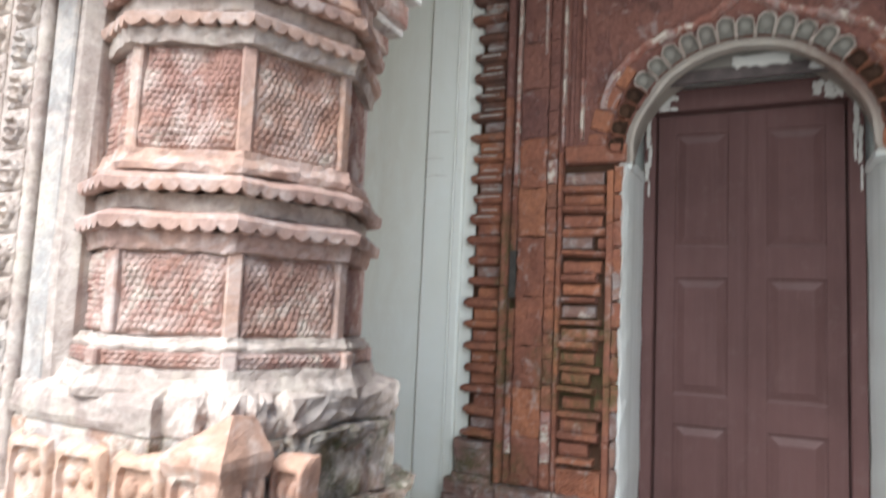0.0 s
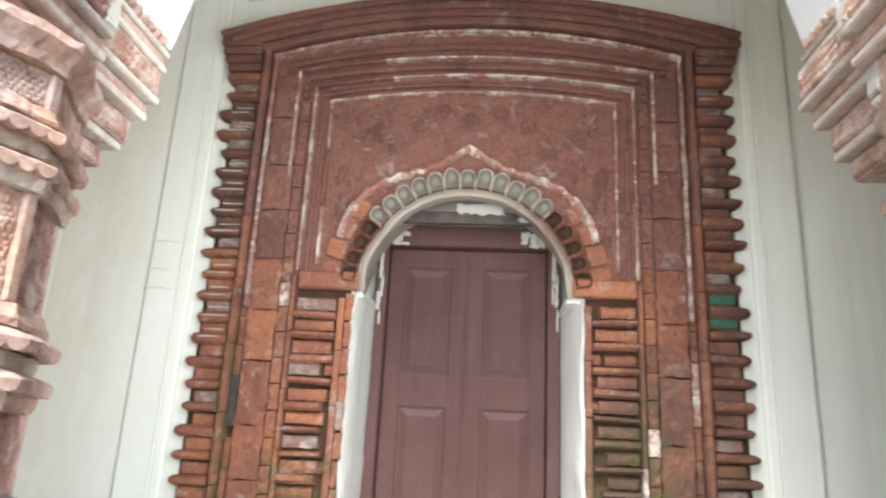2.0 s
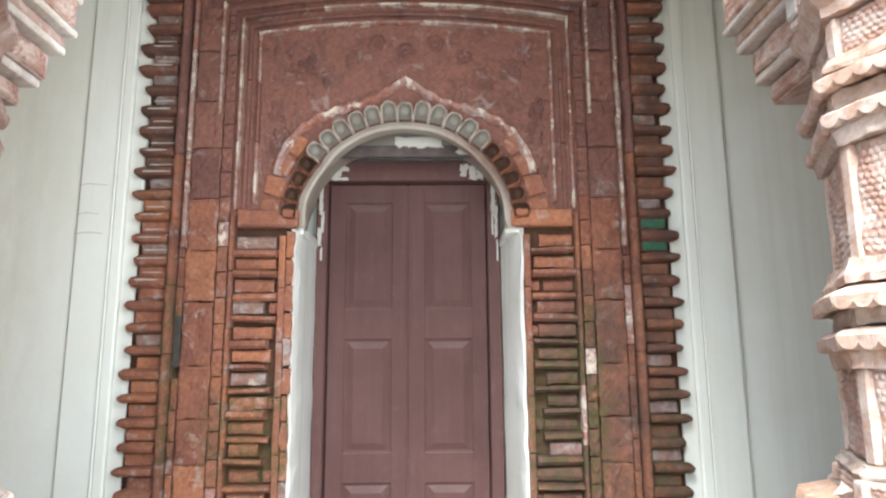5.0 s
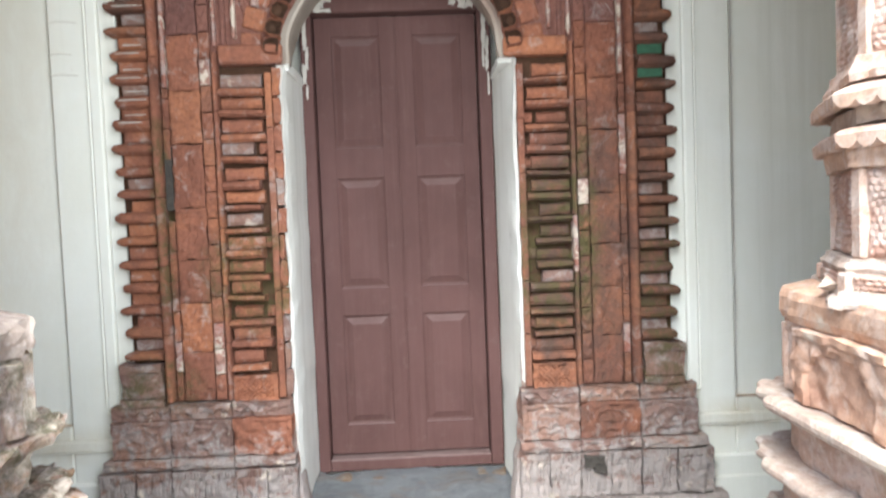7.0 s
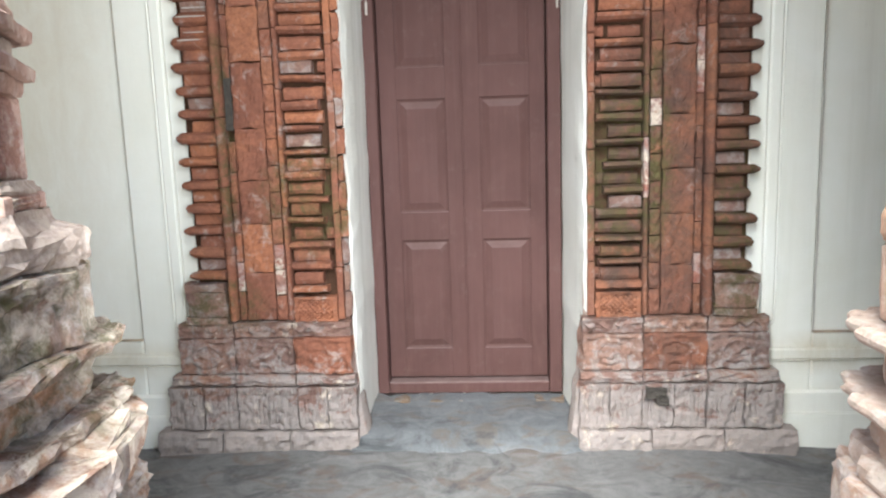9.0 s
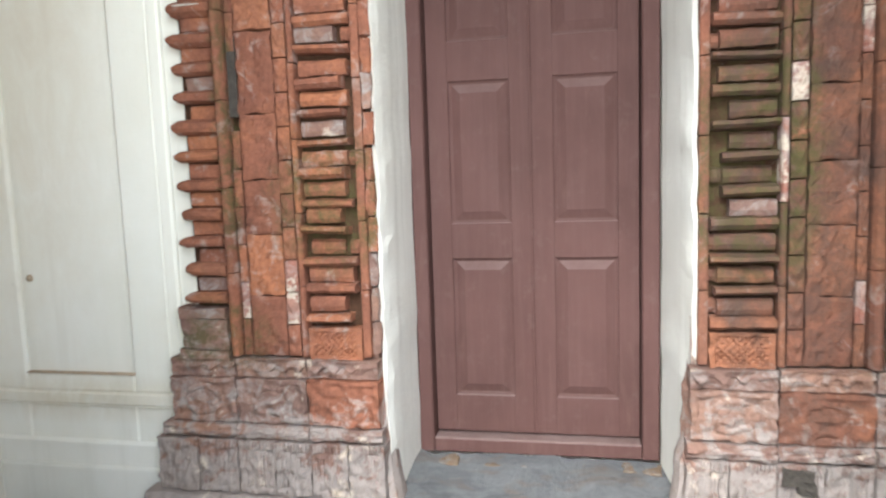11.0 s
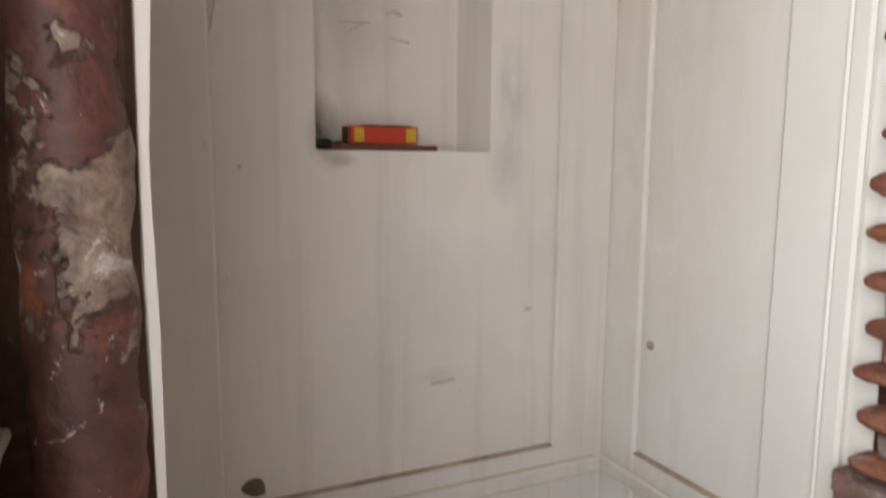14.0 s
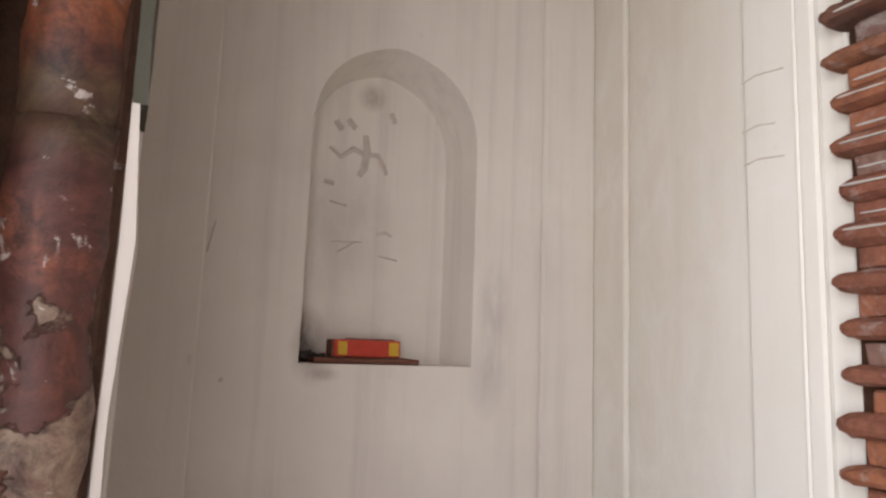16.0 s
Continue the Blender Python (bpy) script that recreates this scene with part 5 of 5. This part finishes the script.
    # base: a cross-shaped stepped block
    def cross(r, z, s=1.0):
        a, b, e, c, d = r, r * 0.93, r * 0.855, r * 0.50, r * 0.72
        q = [(a, -c), (a, c), (b, c), (b, d), (e, d), (e, e), (d, e), (d, b), (c, b), (c, a)]
        out = []
        for k in range(4):
            ca, sa = (1, 0, -1, 0)[k], (0, 1, 0, -1)[k]
            out += [(cx + x * ca - y * sa, PY + x * sa + y * ca, z) for x, y in q]
        return out
    def dense(pts, m):
        out = []
        for a, b in zip(pts, pts[1:] + pts[:1]):
            out += [tuple(a[i] + (b[i] - a[i]) * t / m for i in range(3)) for t in range(m)]
        return out
    rough = 1.5 if side > 0 else 0.45
    for z0, z1, r, mat, am in ((0.0, 0.33, 0.345, M_ERODED, 0.030), (0.333, 0.52, 0.328, M_ERODED, 0.030), (0.523, 0.66, 0.318, M_ERODED, 0.026), (0.66, 0.70, 0.30, M_PILLAR_LIGHT, 0.014), (0.70, 0.775, 0.276, M_PILLAR, 0.010),
                               (0.775, 0.797, 0.316, M_PILLAR_LIGHT, 0.009), (0.797, 0.880, 0.264, M_PILLAR, 0.008), (0.880, 0.902, 0.312, M_PILLAR_LIGHT, 0.008), (0.902, 1.028, 0.272, M_PILLAR, 0.005), (1.028, 1.078, 0.278, M_PILLAR_LIGHT, 0.006)):
        bm = bmesh.new()
        m = 10
        nz = max(3, int((z1 - z0) / 0.011))
        if side > 0 and z0 < 1.02:
            mat = M_ERODED
        elif side < 0 and z0 > 0.89:
            mat = M_CARVED
        rings = [dense(cross(r * (0.985 if k in (0, nz) else 1), z0 + (z1 - z0) * k / nz), m) for k in range(nz + 1)]
        if z1 > 1.07:
            rings.append(dense(cross(r * 0.86, z1 + 0.012), m))
        loft(bm, rings)
        calm = [v.co.copy() for v in bm.verts]
        roughen(bm, am * rough * 0.5, 15, z0 * 9 + side, max(0.006, am * 0.35) * rough)
        for v in bm.verts:
            chip = noise.noise(v.co * 22 + Vector((z0, side, 5))) + 0.35 * noise.noise(v.co * 60)
            if chip > (0.28 if side > 0 else 0.5):
                k = 1 - (chip - 0.28) * (0.20 if side > 0 else 0.08)
                v.co.x, v.co.y = cx + (v.co.x - cx) * k, PY + (v.co.y - PY) * k
        if z0 > 0.85:
            for v, c in zip(bm.verts, calm):
                k = min(1.0, max(0.22, (c.x - cx - 0.12) / 0.12)) if side > 0 else 0.6
                v.co = c.lerp(v.co, k)
        part("base_course", bm, mat, p, "", False)
    # a broad arched panel on each face of the base, narrow plain panels beside it
    def broad(u, v):
        w = abs(u - 0.5) / 0.36
        if w < 1 and v < 0.35 + 0.45 * math.sqrt(1 - w * w):
            return 0.004 + 0.006 * noise.noise(Vector((u * 5, v * 4, side)))
        return 0.013 + 0.005 * noise.noise(Vector((u * 8, v * 6, side))) + (0.004 if v > 0.88 else 0)
    pan = relief(0.225, 0.118, 40, 24, broad, 0.01, "arched_panel", M_ERODED if side > 0 else M_CARVED)
    flat = relief(0.045, 0.112, 8, 14, lambda u, v: 0.004 if abs(u - 0.5) < 0.3 and abs(v - 0.5) < 0.4 else 0.009, 0.008, "side_panel", M_ERODED if side > 0 else M_PILLAR)
    for k in range(4):
        a = k * math.pi / 2
        if side > 0 and k == 3:
            def carved(u, v):
                d = 0.0
                if 0.15 < u < 0.85 and 0.05 < v < 0.86 - 0.5 * max(0.0, abs(u - 0.5) - 0.25):
                    d = -0.010
                    for bu, bv, br in ((0.34, 0.68, 0.12), (0.66, 0.68, 0.12), (0.5, 0.30, 0.16)):
                        q = math.hypot(u - bu, (v - bv) * 1.3)
                        if q < br:
                            d += 0.011 * math.sqrt(1 - (q / br) ** 2)
                d -= 0.020 * max(0.0, (v - 0.90) / 0.10) ** 2 + 0.012 * max(0.0, (abs(u - 0.5) - 0.44) / 0.06) ** 2
                return d + 0.0025 * noise.noise(Vector((u * 5, v * 6, 2)))
            for bx, by, w, turn in ((-0.962, 1.246, 0.100, 0), (-0.846, 1.244, 0.104, 0), (-0.724, 1.242, 0.100, 0), (-0.618, 1.238, 0.094, 0), (-0.571, 1.284, 0.088, 1), (-0.560, 1.352, 0.060, 0)):
                me = relief(w, 0.150, 30, 40, carved, 0.04, "carved_block", M_CARVED)
                ob = piece("carved_block", me, p, (bx, by, 0.930), (0, 0, math.pi / 2 if turn else 0))
                tagged(ob, "pale orange carved block with round bosses")
            bm = bmesh.new()
            ring = lambda e, z: [(-0.665 - e, 1.238 - e, z), (-0.571 + e, 1.238 - e, z), (-0.571 + e, 1.33, z), (-0.665 - e, 1.33, z)]
            loft(bm, [ring(0.0, 0.985), ring(0.006, 1.006), ring(0.004, 1.018), [(-0.606, 1.285, 1.066), (-0.600, 1.285, 1.066), (-0.600, 1.33, 1.060), (-0.606, 1.33, 1.060)]])
            bmesh.ops.subdivide_edges(bm, edges=bm.edges, cuts=3, use_grid_fill=True)
            roughen(bm, 0.003, 30, 2)
            part("pyramid_cap", bm, M_CARVED, p, "small pale pyramid cap on the corner block")
            continue
        piece("arched_panel", pan, p, (cx + math.cos(a) * 0.272, PY + math.sin(a) * 0.272, 0.965), (0, 0, a + math.pi / 2))
        for off in (-0.165, 0.165):
            piece("side_panel", flat, p, (cx + math.cos(a) * 0.252 - math.sin(a) * off, PY + math.sin(a) * 0.252 + math.cos(a) * off, 0.965), (0, 0, a + math.pi / 2))
    # lumps of old lime on the necking
    for k in range(0 if side > 0 else 9):
        bm = bmesh.new()
        bmesh.ops.create_icosphere(bm, subdivisions=2, radius=0.016)
        roughen(bm, 0.018, 40, k + side)
        a = 0.7 * k + 0.2
        bm.transform(Matrix.Translation((cx + 0.268 * math.cos(a), PY + 0.268 * math.sin(a), 1.088 + 0.012 * (k % 3))) @ Matrix.Diagonal((1.1, 1.1, 0.7, 1)))
        part("lime_lump", bm, M_PILLAR_LIGHT, p)
    # rubble of the worn foot
    n = 40 if side > 0 else 6
    for k in range(n):
        bm = bmesh.new()
        a = rng.uniform(-1.9, 0.9) if side > 0 else rng.uniform(1.6, 5.2)
        z = rng.uniform(0.05, 0.74 if side > 0 else 0.62)
        rr = 0.285 + 0.045 * rng.random() + (0.7 - z) * 0.06
        w, d, h = rng.uniform(0.05, 0.11), 0.05, rng.uniform(0.025, 0.045)
        box(bm, -w, w, -d, d, -h, h, bevel=0.006)
        bmesh.ops.subdivide_edges(bm, edges=bm.edges, cuts=2)
        roughen(bm, 0.020, 18, k, 0.007)
        bm.transform(Matrix.Translation((cx + rr * math.cos(a), PY + rr * math.sin(a), z)) @ Matrix.Rotation(a + math.pi / 2, 4, "Z"))
        part("loose_brick", bm, M_ERODED, p)
    return p


make_pillar(-0.855, 1, "pillars of the porch arch")
make_pillar(0.934, -1, "pillars of the porch arch")

# ---- back of the west pier: peeling clay columns ----


def make_pier_back():
    p = thing("pier_column", (-1.0, 1.87, 0), "peeling terracotta column on the back of the pier, flaked lime and moss", "column", kind="structure")
    for x, y, r, z0, z1 in ((-1.008, 1.896, 0.052, 0.0, 1.585), (-1.008, 1.896, 0.051, 1.588, 2.13)):
        bm = bmesh.new()
        nz = int((z1 - z0) / 0.025)
        rings = []
        for k in range(nz + 1):
            z = z0 + (z1 - z0) * k / nz
            e = 1 - 0.03 * math.exp(-min(k, nz - k) * 1.5)
            rings.append([(x + r * e * math.cos(a), y + r * e * math.sin(a), z) for a in [i * 2 * math.pi / 24 for i in range(24)]])
        loft(bm, rings)
        roughen(bm, 0.007, 9, z0, 0.004)
        part("shaft", bm, M_PEEL, p, "", True)
    # inner face and recess coloured near-black for the shade beside the shaft
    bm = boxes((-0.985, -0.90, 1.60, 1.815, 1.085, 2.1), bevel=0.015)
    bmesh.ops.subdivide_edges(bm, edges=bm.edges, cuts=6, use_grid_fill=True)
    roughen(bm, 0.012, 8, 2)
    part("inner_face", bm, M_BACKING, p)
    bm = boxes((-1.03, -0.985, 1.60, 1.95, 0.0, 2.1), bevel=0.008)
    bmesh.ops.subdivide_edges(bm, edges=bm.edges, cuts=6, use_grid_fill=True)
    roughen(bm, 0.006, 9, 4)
    part("recess", bm, M_BACKING, p, "recess beside the round shaft, coloured dark for its shade")
    bm = boxes((-1.10, -0.997, 1.950, 1.964, 0.0, 1.64))
    bmesh.ops.subdivide_edges(bm, edges=bm.edges, cuts=9, use_grid_fill=True)
    for v in bm.verts:
        if v.co.y > 1.960:
            v.co.y += 0.015 * math.exp(-((v.co.z - 1.46) / 0.16) ** 2) - 0.0095
    roughen(bm, 0.004, 11, 3)
    part("plaster_edge", bm, M_NICHE_WALL, p, "white plaster edge beside the shaft")
    bm = boxes((-1.10, -0.996, 1.950, 1.966, 1.62, 2.3))
    bmesh.ops.subdivide_edges(bm, edges=bm.edges, cuts=7, use_grid_fill=True)
    roughen(bm, 0.005, 14, 6)
    part("mossy_edge", bm, M_MOSSY, p, "plaster edge blackened by damp and moss")
    for z, w in ((1.12, 0.030), (1.30, 0.022), (1.49, 0.026), (1.54, 0.018), (1.66, 0.026), (1.90, 0.024)):
        bm = boxes((-0.925, -0.878, 1.62, 1.822, z, z + w), bevel=0.005)
        bmesh.ops.subdivide_edges(bm, edges=bm.edges, cuts=3, use_grid_fill=True)
        roughen(bm, 0.008, 20, z, 0.003)
        part("ledge", bm, M_PEEL, p)
    for k in range(5):
        z0 = 0.60 + 0.095 * k
        bm = boxes((-0.975, -0.893, 1.70, 1.828, z0, z0 + 0.080), bevel=0.006)
        bmesh.ops.subdivide_edges(bm, edges=bm.edges, cuts=3, use_grid_fill=True)
        roughen(bm, 0.008, 18, z0, 0.003)
        part("brick", bm, M_WORN, p)
        bm = boxes((-0.975, -0.884, 1.70, 1.838, z0 + 0.082, z0 + 0.094), bevel=0.003)
        bmesh.ops.subdivide_edges(bm, edges=bm.edges, cuts=3, use_grid_fill=True)
        roughen(bm, 0.004, 20, z0, 0.002)
        part("lime_edge", bm, M_FLAKE, p, "pale lime edge between the bricks")
    grille = relief(0.09, 0.09, 24, 24, lambda u, v: 0.006 * max(math.cos(30 * (u + v)), math.cos(30 * (u - v))), 0.012, "lattice_tile", M_PEEL)
    piece("lattice_tile", grille, p, (-0.893, 1.755, 1.61), (0, 0, math.pi / 2))


make_pier_back()

# ---- outer face of the west pier ----


def make_facade_strip():
    p = thing("facade_moulding", (-1.12, SOUTH_OUT, 0), "upright terracotta facade strips with a rope moulding and small flowers", "moulding", kind="structure")
    bm = bmesh.new()
    rings = []
    for k in range(260):
        z = 0.2 + 2.2 * k / 259
        rings.append([(-1.075 + 0.014 * (1 + 0.22 * math.cos(3 * a + z * 170)) * math.cos(a), SOUTH_OUT - 0.012 + 0.014 * (1 + 0.22 * math.cos(3 * a + z * 170)) * math.sin(a), z) for a in [i * math.pi / 8 for i in range(16)]])
    loft(bm, rings)
    part("rope", bm, M_ROSY_LIGHT, p, "twisted rope moulding", True)
    part("plain_strip", boxes((-1.055, -1.0, SOUTH_OUT - 0.016, SOUTH_OUT - 0.001, 0.1, 2.5), bevel=0.004), M_ROSY_LIGHT, p)
    part("backing", boxes((-1.7, -1.095, SOUTH_OUT - 0.012, SOUTH_OUT - 0.001, 0.1, 3.2), bevel=0.004), M_ROSY_LIGHT, p)
    fl = relief(0.062, 0.07, 12, 12, lambda u, v: rosette(u, v, 0.3, 0.014, 5), 0.012, "flower", M_ROSY_LIGHT)
    for k in range(26):
        piece("flower", fl, p, (-1.135, SOUTH_OUT - 0.014, 0.55 + 0.073 * k))
        piece("flower", fl, p, (-1.215, SOUTH_OUT - 0.014, 0.585 + 0.073 * k))
    bm = boxes((-1.04, -0.96, SOUTH_OUT - 0.01, SOUTH_OUT + 0.12, 0.1, 2.2), bevel=0.02)
    bmesh.ops.subdivide_edges(bm, edges=bm.edges, cuts=8, use_grid_fill=True)
    roughen(bm, 0.018, 8, 5, 0.006)
    part("lime_patched_corner", bm, M_ROSY_LIGHT, p, "lime-patched broken corner")


make_facade_strip()

# ---- things in the niche, marks on the wall ----


def make_niche_things():
    bm = boxes((-2.06, -1.955, 2.40, 2.69, 1.327, 1.341), bevel=0.003)
    roughen(bm, 0.003, 20)
    whole("wooden_slat", bm, M_BROWN, "dark brown slat lying in the niche", "slat")
    b = thing("incense_box", (-2.0, 2.55, 1.343), "red and yellow card incense box lying on a dark slat", "box")
    part("carton", boxes((-2.035, -1.985, 2.46, 2.645, 1.343, 1.388), bevel=0.002), M_RED, b)
    part("end_flap", boxes((-2.036, -1.983, 2.452, 2.459, 1.344, 1.387), bevel=0.001), M_BROWN, b, "torn brown end")
    for y0, y1 in ((2.47, 2.495), (2.612, 2.64)):
        part("label_band", boxes((-1.9845, -1.9825, y0, y1, 1.348, 1.383)), M_YELLOW, b, "yellow corner print")
    part("top_flap", boxes((-2.03, -1.99, 2.50, 2.63, 1.3885, 1.392), bevel=0.001), M_BROWN, b, "dark ash on the lid")
    rng = random.Random(9)
    bm = bmesh.new()
    for k in range(16):
        x, y, z = rng.uniform(-2.07, -1.99), rng.uniform(2.375, 2.45), 1.334 + rng.random() * 0.02
        s = rng.uniform(0.006, 0.014)
        box(bm, x - s, x + s, y - s, y + s, z - s * 0.6, z + s * 0.6, bevel=s * 0.3)
    roughen(bm, 0.006, 40)
    whole("ash_heap", bm, M_SOOT_SHADE, "small heap of black incense ash in the niche corner", "ash")
    m = bmesh.new()
    bmesh.ops.create_icosphere(m, subdivisions=3, radius=1)
    for v in m.verts:
        v.co = Vector((WEST + 0.006 + v.co.x * 0.016, 2.185 + v.co.y * 0.030, 0.50 + v.co.z * 0.024))
    roughen(m, 0.010, 28)
    whole("mud_nest", m, M_MUD, "dried brown mud nest stuck low on the whitewashed wall", "mud nest")


make_niche_things()


def stroke(pts, w, parent, mat, at_x=None, at_y=None):
    """A thin mark on a wall; pts run along the wall and up."""
    bm = bmesh.new()
    rings = []
    for i, (a, z) in enumerate(pts):
        k = w * (0.45 + 0.55 * math.sin(math.pi * (i + 0.5) / len(pts)))
        p, q = pts[max(0, i - 1)], pts[min(len(pts) - 1, i + 1)]
        d = Vector((q[0] - p[0], q[1] - p[1])).normalized()
        o = Vector((-d.y, d.x)) * k / 2
        row = []
        for s, lift in ((-1, 0.0), (0, 0.002), (1, 0.0)):
            a2, z2 = a + o.x * s, z + o.y * s
            row.append((at_x + lift, a2, z2) if at_x is not None else (a2, at_y - lift, z2))
        rings.append(row)
    loft(bm, rings, closed=False)
    part("mud_mark", bm, mat, parent)


def make_marks():
    xb = WEST - 0.158
    for pts, w in (([(2.44, 1.93), (2.475, 1.905), (2.51, 1.935), (2.55, 1.92), (2.585, 1.925), (2.605, 1.895), (2.615, 1.87)], 0.018), ([(2.545, 1.98), (2.552, 1.93), (2.545, 1.88), (2.53, 1.855)], 0.024), ([(2.455, 2.01), (2.475, 1.985)], 0.022), ([(2.49, 2.02), (2.515, 1.995)], 0.022),
                   ([(2.62, 2.06), (2.635, 2.03)], 0.02), ([(2.43, 1.83), (2.46, 1.825)], 0.016), ([(2.45, 1.775), (2.50, 1.765)], 0.008), ([(2.59, 1.69), (2.62, 1.70), (2.64, 1.69)], 0.012), ([(2.46, 1.66), (2.55, 1.665)], 0.005), ([(2.48, 1.63), (2.53, 1.665)], 0.005), ([(2.6, 1.63), (2.66, 1.62)], 0.006)):
        stroke(pts, w, wall_west, M_SCRATCH, at_x=xb + 0.0015)
    for pts, w in (([(2.12, 1.58), (2.135, 1.66)], 0.005), ([(2.66, 0.70), (2.73, 0.705)], 0.012), ([(2.17, 1.28), (2.178, 1.287)], 0.010), ([(2.95, 0.88), (2.975, 0.883)], 0.012)):
        stroke(pts, w, wall_west, M_SCRATCH, at_x=WEST + 0.0015)
    # cracks and peg marks on the doorway wall
    for z in (2.02, 1.90, 1.82):
        stroke([(-1.35, z), (-1.31, z + 0.008), (-1.25 - 0.02 * math.sin(z * 40), z)], 0.005, wall_north, M_SMUDGE, at_y=3.2345)
    for s, x in ((-1, -1.352), (1, 1.292)):
        if s > 0:
            # flat darker strip drawn for the shadow line of the recessed panel
            part("edge_shade_strip", boxes((x - 0.002, x + 0.002, 3.2352, 3.2365, 0.47, 3.1)), M_EDGE_SHADE, wall_north, "thin darker strip for the shadow at the panel's edge")
    m = bmesh.new()
    bmesh.ops.create_icosphere(m, subdivisions=2, radius=0.012)
    bmesh.ops.translate(m, verts=m.verts, vec=(-1.74, NORTH - 0.003, 0.787))
    roughen(m, 0.004, 60)
    part("mud_spot", m, M_DUST, wall_north)


make_marks()


def make_floor_litter():
    for x, y, r, mat, nm, lab in ((-0.75, 2.90, 0.026, M_SOOT_SHADE, "pebble", "small flat black pebble on the cement floor"), (0.0, 2.88, 0.012, M_CUSP, "plaster_chip", "white chip of fallen plaster on the cement floor")):
        m = bmesh.new()
        bmesh.ops.create_icosphere(m, subdivisions=2, radius=1)
        for v in m.verts:
            v.co = Vector((x + v.co.x * r * 1.3, y + v.co.y * r, 0.003 + v.co.z * r * 0.45))
        roughen(m, r * 0.3, 40, x)
        whole(nm, m, mat, lab, "pebble" if mat is M_SOOT_SHADE else "chip")


make_floor_litter()
